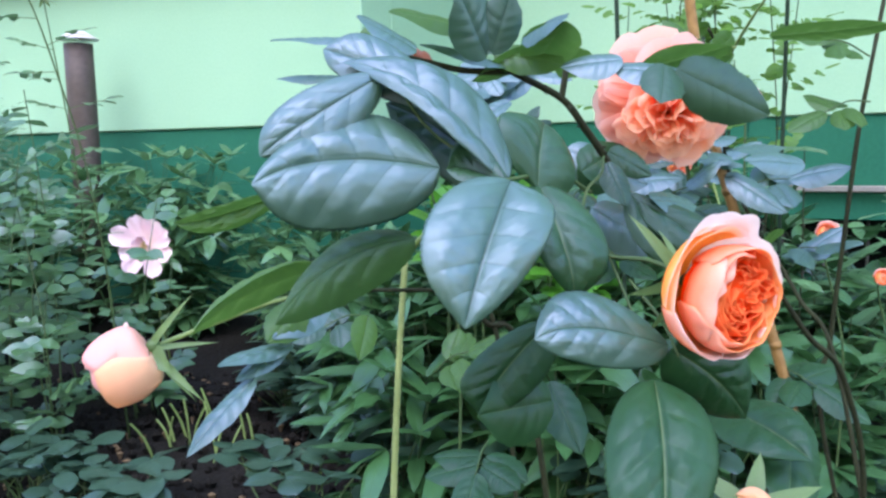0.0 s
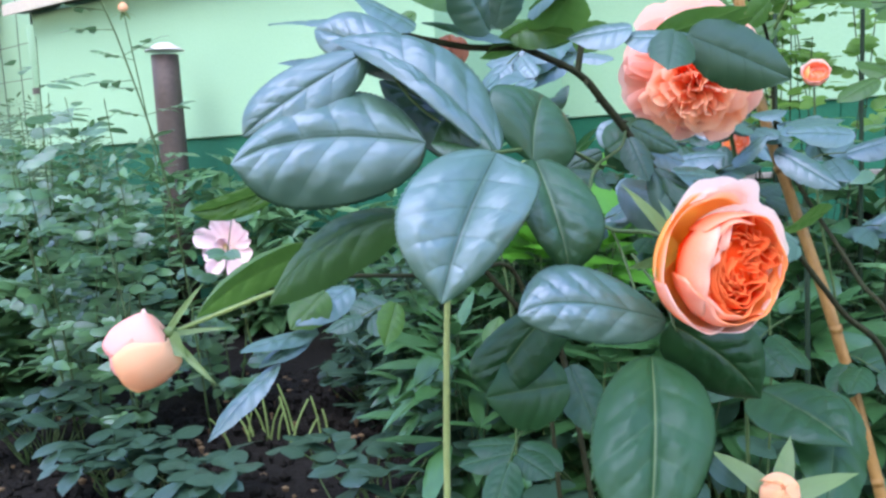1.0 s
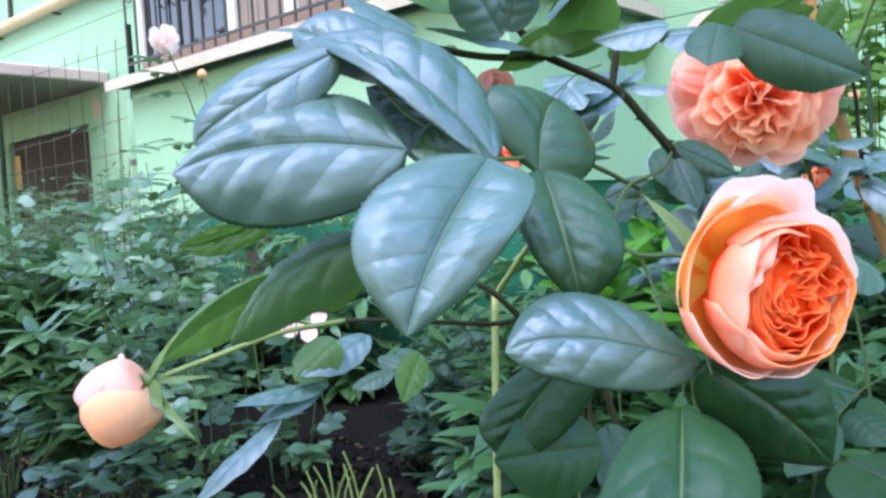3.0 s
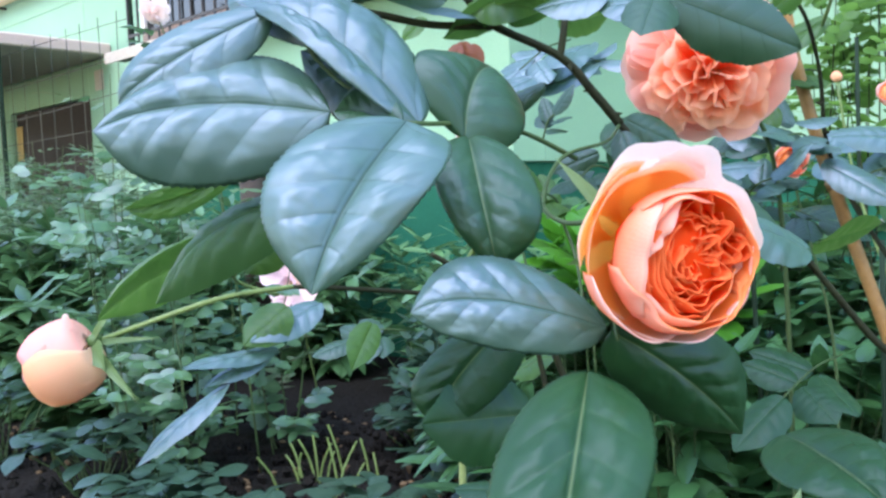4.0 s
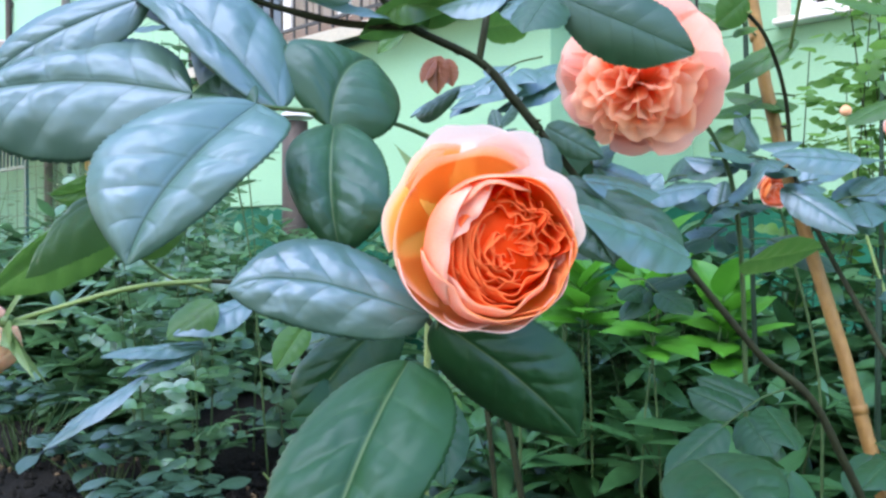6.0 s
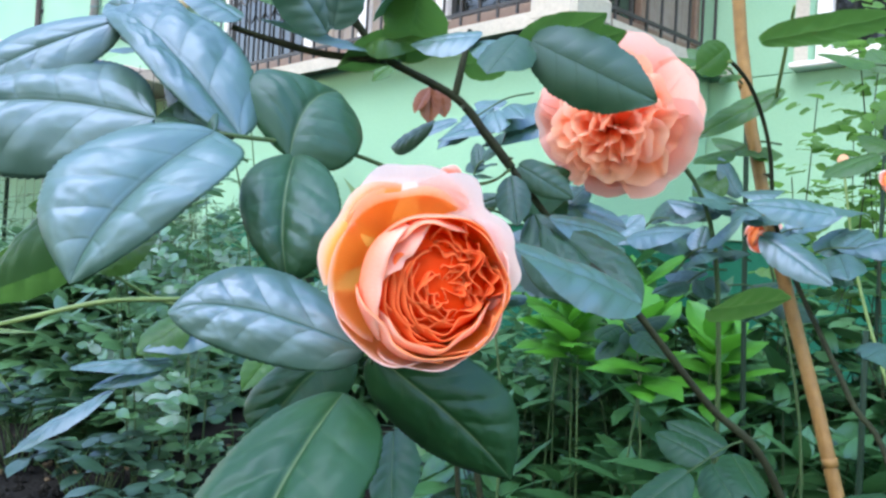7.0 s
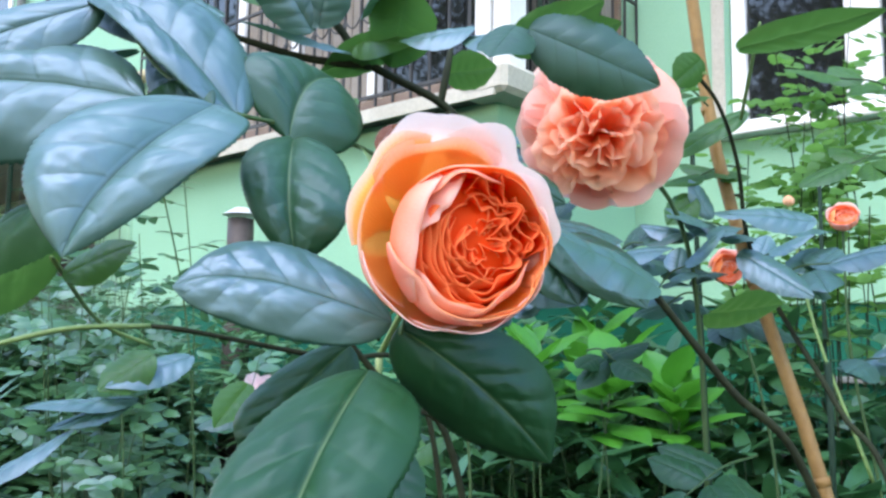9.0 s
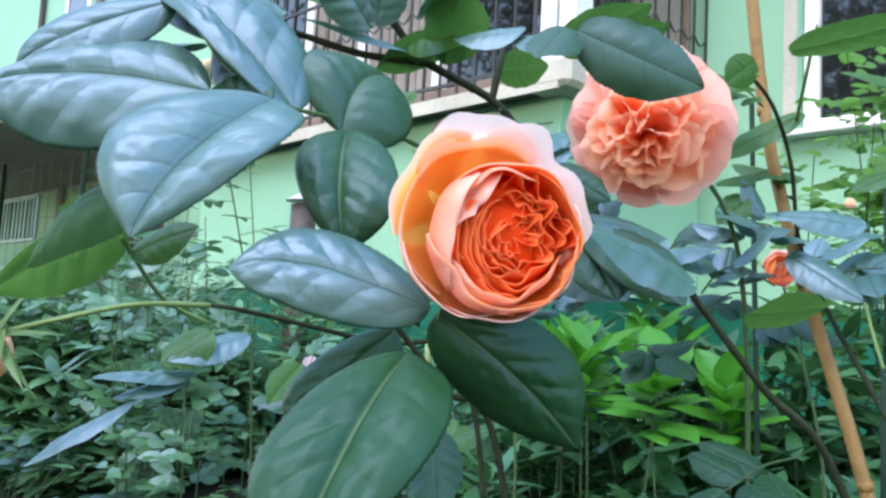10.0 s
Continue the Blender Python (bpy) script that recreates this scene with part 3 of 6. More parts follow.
part("tube", tube_bm([(-7.1, 1.04, 5.9), (-7.15, 1.04, 3.5), (-7.2, 1.04, 2.99), (-7.42, 1.04, 2.94), (-7.62, 1.04, 2.92), (-7.66, 1.04, 2.5), (-7.66, 1.04, 0)], 0.045, 0.045, 12, 4), M_GREY_LEDGE, bend, smooth=True)
cable = thing("wall_cable", "dark cable fixed upright on the wall", "cable", place=WALL)
part("tube", tube_bm([(-6.64, 1.08, 2.9), (-6.60, 1.08, 3.8), (-6.60, 1.08, 5.9)], 0.022, 0.022, 8, 2), M_PIPE, cable)
trellis = thing("wire_trellis", "thin dark wire mesh fence before the entrance", "fence", place=WALL)
for k in range(18):
    x = -6.6 + k * 0.22
    part("wire", tube_bm([(x, 0.12, 0), (x + 0.03 * math.sin(k * 3.1), 0.12, 1.0), (x + 0.02 * math.cos(k * 2.0), 0.12, 1.95)], 0.0026, 0.0026, 4, 2), M_WIRE, trellis)
for k in range(9):
    part("wire", tube_bm([(-6.6, 0.12, 0.2 + k * 0.21), (-4.6, 0.12, 0.2 + k * 0.21 + 0.04 * math.sin(k * 5)), (-2.86, 0.12, 0.2 + k * 0.21)], 0.0026, 0.0026, 4, 3), M_WIRE, trellis)
for x in (-6.6, -4.75, -2.87):
    part("post", tube_bm([(x, 0.10, -0.1), (x, 0.10, 2.0)], 0.018, 0.018, 8, 1), M_STAKE, trellis)
crate = thing("railing", "teal painted metal railing by the entrance steps", "railing", place=WALL)
for z in (1.28, 1.68):
    part("rail", box_bm((-7.6, 0.28, z), (-6.2, 0.31, z + 0.035), 0.004), M_CRATE, crate)
for k in range(15):
    part("bar", box_bm((-7.6 + k * 0.1, 0.285, 1.31), (-7.58 + k * 0.1, 0.305, 1.69), 0), M_CRATE, crate)
for x in (-7.6, -6.24):
    part("leg", box_bm((x, 0.285, -0.1), (x + 0.04, 0.315, 1.72), 0.003), M_CRATE, crate)

pipe = thing("vent_pipe", "dark brown upright vent pipe with a pale metal cap", "pipe", place=Matrix.Translation((-1.70, 3.72, 0)))
part("tube", tube_bm([(0, 0, -0.05), (0, 0, 0.6), (0, 0, 1.19)], 0.062, 0.060, 20, 3), M_PIPE, pipe, smooth=True)
cb = bmesh.new()
bmesh.ops.create_cone(cb, cap_ends=True, segments=20, radius1=0.088, radius2=0.03, depth=0.035, matrix=Matrix.Translation((0, 0, 1.225)))
part("cap", cb, M_CAP, pipe, "pale metal cap")


# ---- garden plants behind ----
def leaf_set(name, mat, length, width, n=4, seed=0, **k):
    r = random.Random(seed)
    return [leaf_mesh(name, mat, length * r.uniform(0.8, 1.15), width * r.uniform(0.85, 1.15), seed=seed + i, fold=r.uniform(0.1, 0.45), droop=r.uniform(0.02, 0.3), wavy=r.uniform(0, 0.03), **k) for i in range(n)]


LEAVES = {
    "crown": leaf_set("leaf", M_LIT, 0.13, 0.066, 5, 25, nu=9, nv=5),
    "peony": leaf_set("leaf", M_PEONY, 0.135, 0.044, 5, 10, nu=8, nv=5),
    "lit": leaf_set("leaf", M_LIT, 0.15, 0.052, 5, 20, nu=9, nv=5),
    "phlox": leaf_set("leaf", M_PHLOX, 0.10, 0.040, 5, 30, nu=7, nv=5),
    "blue": leaf_set("leaf", M_BLUE_LEAF, 0.07, 0.05, 5, 40, nu=8, nv=5, point=0.2, broad=0.55),
    "rose": leaf_set("leaf", M_PHLOX, 0.05, 0.03, 4, 50, nu=7, nv=5),
    "round": leaf_set("leaf", M_LIME_LEAF, 0.044, 0.036, 4, 60, nu=7, nv=5, point=0.3),
    "dark": leaf_set("leaf", M_BLUE_LEAF, 0.10, 0.036, 5, 80, nu=7, nv=5),
    "deep": leaf_set("leaf", M_DEEP, 0.15, 0.050, 5, 90, nu=9, nv=5),
    "fern": leaf_set("leaf", M_FERN, 0.05, 0.009, 4, 70, nu=6, nv=3),
}


SHAPES = {}
for kind_name, metas in LEAVES.items():
    for me in metas:
        co = np.empty(len(me.vertices) * 3)
        me.vertices.foreach_get("co", co)
        idx = np.empty(len(me.loops), dtype=np.int32)
        me.loops.foreach_get("vertex_index", idx)
        uvs = np.empty(len(me.loops) * 2)
        me.uv_layers[0].data.foreach_get("uv", uvs)
        SHAPES[me.name] = (co.reshape(-1, 3), idx, uvs)


def foliage_mesh(placed, mat):
    """All the leaves of a plant in one mesh: (shape, pose) pairs."""
    vs, ids, uvs, base = [], [], [], 0
    for me, m in placed:
        co, idx, uv = SHAPES[me.name]
        a = np.array(m)
        vs.append(co @ a[:3, :3].T + a[:3, 3])
        ids.append(idx + base)
        uvs.append(uv)
        base += len(co)
    vs, ids, uvs = np.concatenate(vs), np.concatenate(ids), np.concatenate(uvs)
    out = bpy.data.meshes.new("foliage")
    out.vertices.add(len(vs))
    out.vertices.foreach_set("co", vs.ravel())
    out.loops.add(len(ids))
    out.loops.foreach_set("vertex_index", ids)
    n = len(ids) // 4
    out.polygons.add(n)
    out.polygons.foreach_set("loop_start", np.arange(n) * 4)
    out.polygons.foreach_set("use_smooth", [True] * n)
    out.uv_layers.new(name="UVMap").data.foreach_set("uv", uvs)
    out.materials.append(mat)
    out.update()
    out.validate()
    return out


def plant(name, label, category, x, y, height, stems, spread, kind, mode, seed, group="", gap=0.05, size=1.0, stem_mat=None, lean=0.25, bare=0.15, apart=False):
    """A herb of several stems with leaves along them. mode: pairs, threes (peony), feather (leaflets along a rib), top (a rosette). apart: each leaf is an object."""
    rnd = random.Random(seed)
    root = thing(name, label, category, group, place=Matrix.Translation((x, y, 0.0)))
    placed = []
    for s in range(stems):
        az, out = rnd.uniform(0, 2 * math.pi), spread * math.sqrt(rnd.random())
        h = height * (rnd.uniform(0.6, 1.08) if mode != "head" else rnd.uniform(0.94, 1.0))
        foot = Vector((0.25 * out * math.cos(az), 0.25 * out * math.sin(az), -0.02))
        tip = Vector((out * math.cos(az), out * math.sin(az), h))
        mid = foot.lerp(tip, 0.5) + Vector((rnd.uniform(-1, 1), rnd.uniform(-1, 1), 0)) * 0.04 - Vector((math.cos(az), math.sin(az), 0)) * out * lean * 0.4
        stem = part("stem", tube_bm([foot, mid, tip], 0.0026 * size ** 0.5, 0.0012, 5, 3), stem_mat or M_HERB_STEM, root)
        line = curve_points([foot, mid, tip], 12)
        length = sum((b - a).length for a, b in zip(line, line[1:]))
        n = max(2, int(length * (1 - bare) / gap))
        turn = rnd.uniform(0, 6.28)
        def put(at, d, up, k=1.0):
            m = aim(at, at + d, up) @ Matrix.Diagonal((k * size, k * size, k * size, 1))
            if apart:
                child("leaf", rnd.choice(LEAVES[kind]), stem, m)
            else:
                placed.append((rnd.choice(LEAVES[kind]), m))
        for i in range(n):
            f = bare + (1 - bare) * (i + rnd.random() * 0.5) / n
            q = line[min(len(line) - 1, int(f * (len(line) - 1)))]
            grow = 0.75 + 0.5 * math.sin(math.pi * min(1, f))
            turn += 2.4 if mode != "pairs" else 1.57
            a = turn + rnd.uniform(-0.3, 0.3)
            tilt = Vector((rnd.uniform(-0.4, 0.4), rnd.uniform(-0.4, 0.4), 1))
            if mode == "pairs":
                for side in (0, math.pi):
                    b = turn + side + rnd.uniform(-0.35, 0.35)
                    put(q, Vector((math.cos(b), math.sin(b), rnd.uniform(-0.3, 0.6))), tilt, grow * rnd.uniform(0.7, 1.1))
            elif mode == "threes":
                hub = q + Vector((math.cos(a), math.sin(a), rnd.uniform(0.0, 0.6))).normalized() * rnd.uniform(0.03, 0.11) * size
                for da in (-0.85, 0, 0.85):
                    put(hub, Vector((math.cos(a + da), math.sin(a + da), rnd.uniform(-0.5, 0.4))), tilt, rnd.uniform(0.65, 1.1))
            elif mode == "feather":
                rib = Vector((math.cos(a), math.sin(a), rnd.uniform(0.0, 0.6))).normalized()
                tilt = Vector((rnd.uniform(-0.7, 0.7), rnd.uniform(-1.5, 0.0), 0.7))
                sidew = rib.cross(Vector((0, 0, 1))).normalized()
                step = 0.028 * size
                for j in range(3):
                    c = q + rib * step * (j + 0.6) * 1.1
                    for w in (-1, 1):
                        put(c, sidew * w + rib * 0.55 + Vector((0, 0, rnd.uniform(-0.3, 0.2))), tilt, rnd.uniform(0.7, 1.0) * (1 - 0.1 * j))
                put(q + rib * step * 3.6, rib, Vector((0, 0, 1)), 1.0)
        if mode in ("pairs", "threes"):
            for j in range(4):
                a = turn + j * 1.57
                put(tip, Vector((math.cos(a), math.sin(a), rnd.uniform(0.2, 1.0))), Vector((-math.cos(a), -math.sin(a), 0.8)), 0.7)
        if mode == "head":
            for j in range(10):
                a = turn + j * 2.4 + rnd.uniform(-0.3, 0.3)
                put(tip - Vector((0, 0, 0.010 * (9 - j))), Vector((math.cos(a), math.sin(a), 0.05 + 0.13 * j)), Vector((-math.cos(a) * 0.4, -math.sin(a) * 0.4 - 0.3, 1)), rnd.uniform(0.75, 1.15))
        if mode == "top":
            for j in range(3):
                a = turn + j * 2.1 + rnd.uniform(-0.3, 0.3)
                put(tip, Vector((math.cos(a), math.sin(a), rnd.uniform(-0.25, 0.35))), Vector((rnd.uniform(-0.3, 0.3), rnd.uniform(-0.3, 0.3), 1)), rnd.uniform(0.7, 1.2))
    if placed:
        tagged(child("foliage", foliage_mesh(placed, LEAVES[kind][0].materials[0]), root), kind="stuff")
    return root


seeds = random.Random(5)
PEONY = ("peony_bush", "dense dark green peony bush with lance-shaped leaflets in the bed", "bush")
# peony bushes with lance-shaped leaflets
for x, y, h, n, sp, sz in ((-1.25, 3.4, 0.66, 34, 0.40, 1.0), (-0.6, 3.05, 0.54, 30, 0.36, 0.9), (-1.85, 3.35, 0.62, 34, 0.42, 1.0), 
                        (-2.5, 3.75, 0.75, 30, 0.45, 1.0), (0.1, 3.1, 0.45, 26, 0.36, 1.0)):
    plant(*PEONY, x, y, h, n, sp, "peony", "threes", seeds.randrange(9999), "peony bushes along the wall", 0.085, sz)
# broad-leaved bushes, fresh green and deep green
for x, y, h, n, sp, sz, kind in ((0.40, 1.66, 0.42, 10, 0.18, 0.9, "deep"), (0.12, 1.80, 0.48, 10, 0.2, 0.9, "deep"), (-0.05, 2.1, 0.45, 9, 0.26, 0.9, "deep"),
                                 (0.25, 1.55, 0.36, 12, 0.24, 1.0, "deep"), (0.60, 1.70, 0.40, 12, 0.26, 1.0, "deep"), (0.45, 2.0, 0.46, 13, 0.30, 1.1, "deep"), (0.85, 2.05, 0.46, 13, 0.30, 1.1, "deep"),
                                 (0.10, 2.2, 0.40, 12, 0.30, 1.0, "deep"), (1.1, 2.4, 0.5, 13, 0.34, 1.1, "deep"), (-0.2, 2.75, 0.42, 14, 0.34, 1.0, "deep"), (0.65, 2.5, 0.5, 13, 0.34, 1.1, "deep")):
    label = "fresh green bush with broad pointed leaves in the bed" if kind == "lit" else "dark green bush with long pointed leaves in the bed"
    plant("broad_leaved_bush", label, "bush", x, y, h, n, sp, kind, "threes", seeds.randrange(9999), "broad-leaved bushes in the bed", 0.10, sz * (1.2 if kind == "lit" else 1.0), apart=True, bare=0.18, stem_mat=M_SHADED_STEM)
# bright leaf heads that stand above the rest
for x, y, h in ((0.150, 1.43, 0.60), (0.03, 1.58, 0.625), (-0.05, 1.72, 0.645), (0.24, 1.66, 0.56), (0.10, 1.78, 0.64)):
    plant("leaf_head", "fresh bright green head of broad radiating leaves", "plant", x, y, h, 2, 0.03, "crown", "head", seeds.randrange(9999), "bright leaf heads in the bed", 0.2, 0.75, bare=0.9, apart=True)
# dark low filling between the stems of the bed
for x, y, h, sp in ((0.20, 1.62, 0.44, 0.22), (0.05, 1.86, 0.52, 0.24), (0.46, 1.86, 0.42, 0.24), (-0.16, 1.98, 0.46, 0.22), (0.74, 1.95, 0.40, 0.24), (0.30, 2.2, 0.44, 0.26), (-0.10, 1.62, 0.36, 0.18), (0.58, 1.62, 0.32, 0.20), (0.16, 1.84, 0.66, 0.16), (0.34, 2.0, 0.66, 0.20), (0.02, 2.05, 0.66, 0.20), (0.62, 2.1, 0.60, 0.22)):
    plant("broad_leaved_bush", "dark green bush with long pointed leaves in the bed", "bush", x, y, h, 14, sp, "deep", "threes", seeds.randrange(9999), "broad-leaved bushes in the bed", 0.07, 0.85, M_SHADED_STEM, bare=0.1)
PHLOX = ("phlox", "upright green phlox stems with narrow paired leaves", "plant")
for i in range(46):
    x, y = seeds.uniform(-2.9, -0.75), seeds.uniform(2.35, 3.4)
    if abs(x + 0.39 * y) < 0.36:
        continue
    plant(*PHLOX, x, y, seeds.uniform(0.35, 0.62) * (0.8 if x > -1.1 else 1.1), 13, 0.17, "phlox", "pairs", seeds.randrange(9999), "phlox plants in the bed", 0.058, 1.6)
for i in range(9):
    x, y = seeds.uniform(0.3, 1.3), seeds.uniform(2.4, 2.8)
    plant(*PHLOX, x, y, seeds.uniform(0.2, 0.38), 12, 0.18, "dark", "pairs", seeds.randrange(9999), "phlox plants in the bed", 0.045, 1.0)
for i in range(16):
    x, y = seeds.uniform(-0.6, 0.2), seeds.uniform(2.15, 2.9)
    plant(*PHLOX, x, y, seeds.uniform(0.2, 0.36), 12, 0.17, "dark", "pairs", seeds.randrange(9999), "phlox plants in the bed", 0.045, 1.0)
# feathery plumes by the wall
for i in range(12):
    x, y = seeds.uniform(-3.2, -1.9), seeds.uniform(3.2, 3.9)
    plant("feathery_plant", "tall feathery pale green plant before the entrance", "plant", x, y, seeds.uniform(0.8, 1.15), 6, 0.18, "fern", "feather", seeds.randrange(9999), "feathery plants before the entrance", 0.03, 1.3)
# low bluish columbine
for x, y, h, sp in ((-0.28, 1.55, 0.20, 0.2), (-0.05, 1.75, 0.24, 0.22), (-0.2, 1.95, 0.22, 0.2), (0.12, 1.5, 0.22, 0.22), (0.3, 1.45, 0.25, 0.2), (-0.5, 2.35, 0.15, 0.15), (0.62, 1.55, 0.15, 0.16),
                    (-0.95, 1.72, 0.12, 0.14), (-0.72, 1.6, 0.10, 0.12), (-1.25, 1.9, 0.16, 0.16), (-1.7, 2.1, 0.25, 0.2), (0.05, 2.15, 0.28, 0.22)):
    plant("columbine", "low clump of rounded bluish green columbine leaves on the soil", "plant", x, y, h, 22, sp, "blue", "top", seeds.randrange(9999), "low columbine clumps", 0.2, 0.95, bare=0.9, apart=True)
# slender rose shoots
for x, y, h, n, sp in ((-1.32, 2.3, 1.0, 4, 0.14), (-1.02, 1.98, 0.85, 3, 0.12), (-2.0, 2.9, 1.15, 3, 0.2), (-1.2, 2.05, 0.95, 4, 0.14), (-0.92, 2.3, 0.6, 4, 0.14), (-1.03, 2.05, 1.08, 1, 0.04), (-1.16, 2.42, 1.05, 1, 0.04)):
    plant("rose_shoot", "slender upright rose shoots with small leaflets", "bush", x, y, h, n, sp, "rose", "feather", seeds.randrange(9999), "slender rose shoots", 0.07, 1.3, M_HERB_STEM, apart=True)
for x, y, h, n, sp in ((0.40, 2.15, 1.18, 4, 0.13), (0.52, 2.2, 1.36, 5, 0.15), (0.60, 2.3, 1.42, 5, 0.18), (0.72, 2.2, 1.30, 4, 0.16)):
    plant("climbing_rose", "tall light green rose with small rounded leaflets by the wall", "bush", x, y, h, n, sp, "round", "feather", seeds.randrange(9999), "rounded-leaf roses by the wall", 0.042, 1.0, M_CANE, bare=0.68)
for x, y, h, n, sp in ((0.46, 1.75, 0.80, 3, 0.14), (0.62, 1.80, 0.85, 3, 0.16)):
    plant("rose_shoot", "slender upright rose shoots with small leaflets", "bush", x, y, h, n, sp, "rose", "feather", seeds.randrange(9999), "slender rose shoots", 0.09, 1.1, M_CANE, bare=0.5, apart=True)
# cut stubs of old stems
stubs = thing("cut_stems", "short cut pale green stems standing in the soil", "stems", place=Matrix.Translation((-0.67, 2.04, 0)))
for i in range(14):
    a, b, h = seeds.uniform(-0.12, 0.12), seeds.uniform(-0.08, 0.08), seeds.uniform(0.05, 0.15)
    lean = (seeds.uniform(-0.05, 0.05), seeds.uniform(-0.03, 0.03))
    part("stem", tube_bm([(a, b, -0.02), (a + lean[0] * 0.4, b + lean[1] * 0.4, h * 0.5), (a + lean[0], b + lean[1], h)], 0.0034, 0.0026, 6, 2), M_GREEN_STEM, stubs)

# clods and dry litter on the soil
def scatter(name, label, mat, n, size, flat, seed):
    rnd = random.Random(seed)
    verts, faces = [], []
    for _ in range(n):
        x, y = rnd.uniform(-2.0, 0.7), rnd.uniform(1.2, 2.7)
        r = size * rnd.uniform(0.4, 1.3)
        a = rnd.uniform(0, 6.28)
        i = len(verts)
        for k in range(5):
            b, q = a + k * 1.257, r * rnd.uniform(0.7, 1.2)
            verts.append((x + q * math.cos(b), y + q * math.sin(b) * rnd.uniform(0.5, 1), rnd.uniform(-0.2, 0.3) * r * flat + 0.006))
        verts += [(x, y, r * flat + 0.008), (x, y, -0.02)]
        for k in range(5):
            faces += [(i + k, i + (k + 1) % 5, i + 5), (i + (k + 1) % 5, i + k, i + 6)]
    me = bpy.data.meshes.new(name)
    me.from_pydata(verts, [], faces)
    me.materials.append(mat)
    tagged(new(name, me), label, "soil", kind="stuff")


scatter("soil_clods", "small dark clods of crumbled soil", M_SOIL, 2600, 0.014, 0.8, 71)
scatter("dry_litter", "bits of dry brown plant litter on soil", M_LITTER, 420, 0.010, 0.25, 72)


# ---- roses ----
def petal_mesh(name, prof, span, mats, seed, ruffle=0.06, nu=12, nv=13, notch=0.05, thick=0.012, skew=0.0, round_off=0.25):
    """A petal wrapped about the z axis, in units of the bloom's radius. prof: (radius, height) pairs from base to rim."""
    rnd = random.Random(seed)
    line = curve_points([(r, 0, z) for r, z in prof], 6)
    p1, p2 = rnd.uniform(0, 6), rnd.uniform(0, 6)
    pts, uvs = [], []
    for i in range(nu):
        s = i / (nu - 1)
        for j in range(nv):
            v = 2 * j / (nv - 1) - 1
            top = 1 - round_off * abs(v) ** 2.4 - notch * math.exp(-(v / 0.22) ** 2)
            q = s * top * (len(line) - 1)
            k = min(int(q), len(line) - 2)
            c = line[k].lerp(line[k + 1], q - k)
            wave = ruffle * s ** 2 * (math.sin(3.1 * v + p1) + 0.6 * math.sin(6.7 * v + p2))
            r = c.x + wave + skew * v * s
            th = span * v * (0.45 + 0.55 * min(1, s * 1.5))
            pts.append((r * math.cos(th), r * math.sin(th), c.z + 0.5 * wave))
            uvs.append((s, j / (nv - 1)))
    return grid_mesh(name, pts, uvs, nu, nv, mats, thick=thick)


def spoon_mesh(name, mats, length, width, curl, seed, ruffle=0.05, fold=0.0):
    """A loose petal along +y, hollow side +z, with a wavy rim."""
    rnd = random.Random(seed)
    p1, p2 = rnd.uniform(0, 6), rnd.uniform(0, 6)
    nu, nv, pts, uvs = 9, 9, [], []
    for i in range(nu):
        s = i / (nu - 1)
        for j in range(nv):
            v = 2 * j / (nv - 1) - 1
            y = length * s * (1 - 0.22 * abs(v) ** 2.2 - 0.06 * math.exp(-(v / 0.25) ** 2))
            x = v * width / 2 * (0.22 + 0.78 * math.sin(min(1, s * 1.15) * math.pi / 2))
            z = curl * length * s * s + (0.35 + fold) * abs(x) ** 1.5 / width ** 0.5 + ruffle * length * s * s * (math.sin(4 * v + p1) + 0.5 * math.sin(8 * v + p2))
            pts.append((x, y, z))
            uvs.append((s, j / (nv - 1)))
    return grid_mesh(name, pts, uvs, nu, nv, mats)


def axis_pose(base, axis, turn=0.0):
    z = Vector(axis).normalized()
    return Matrix.Translation(base) @ z.to_track_quat("Z", "Y").to_matrix().to_4x4() @ Matrix.Rotation(turn, 4, "Z")


def spin(m, a, k=1.0, tilt=0.0):
    return m @ Matrix.Rotation(a, 4, "Z") @ Matrix.Rotation(tilt, 4, "Y") @ Matrix.Diagonal((k, k, k, 1))


def sepals(calyx, m, r, n=5, back=0.9, seed=0):
    rnd = random.Random(seed)
    for k in range(n):
        a = k * 2 * math.pi / n + rnd.uniform(-0.3, 0.3)
        me = leaf_mesh("sepal", M_SEPAL, r * rnd.uniform(1.0, 1.5), r * 0.36, nu=9, nv=5, fold=0.4, droop=rnd.uniform(-0.1, 0.35), point=1.6, broad=0.22)
        d = Vector((math.cos(a), math.sin(a), -back * rnd.uniform(0.3, 1.2)))
        child("sepal", me, calyx, m @ aim(Vector((math.cos(a), math.sin(a), 0)) * r * 0.12, Vector((math.cos(a), math.sin(a), 0)) * r * 0.12 + d, (0, 0, 1)))


def hip_mesh(r):
    bm = bmesh.new()
    bmesh.ops.create_uvsphere(bm, u_segments=12, v_segments=8, radius=1.0)
    for v in bm.verts:
        v.co = Vector((v.co.x * 0.17 * r, v.co.y * 0.17 * r, (v.co.z - 0.6) * 0.2 * r))
    return mesh_from(bm, "calyx", M_SEPAL, smooth=True)


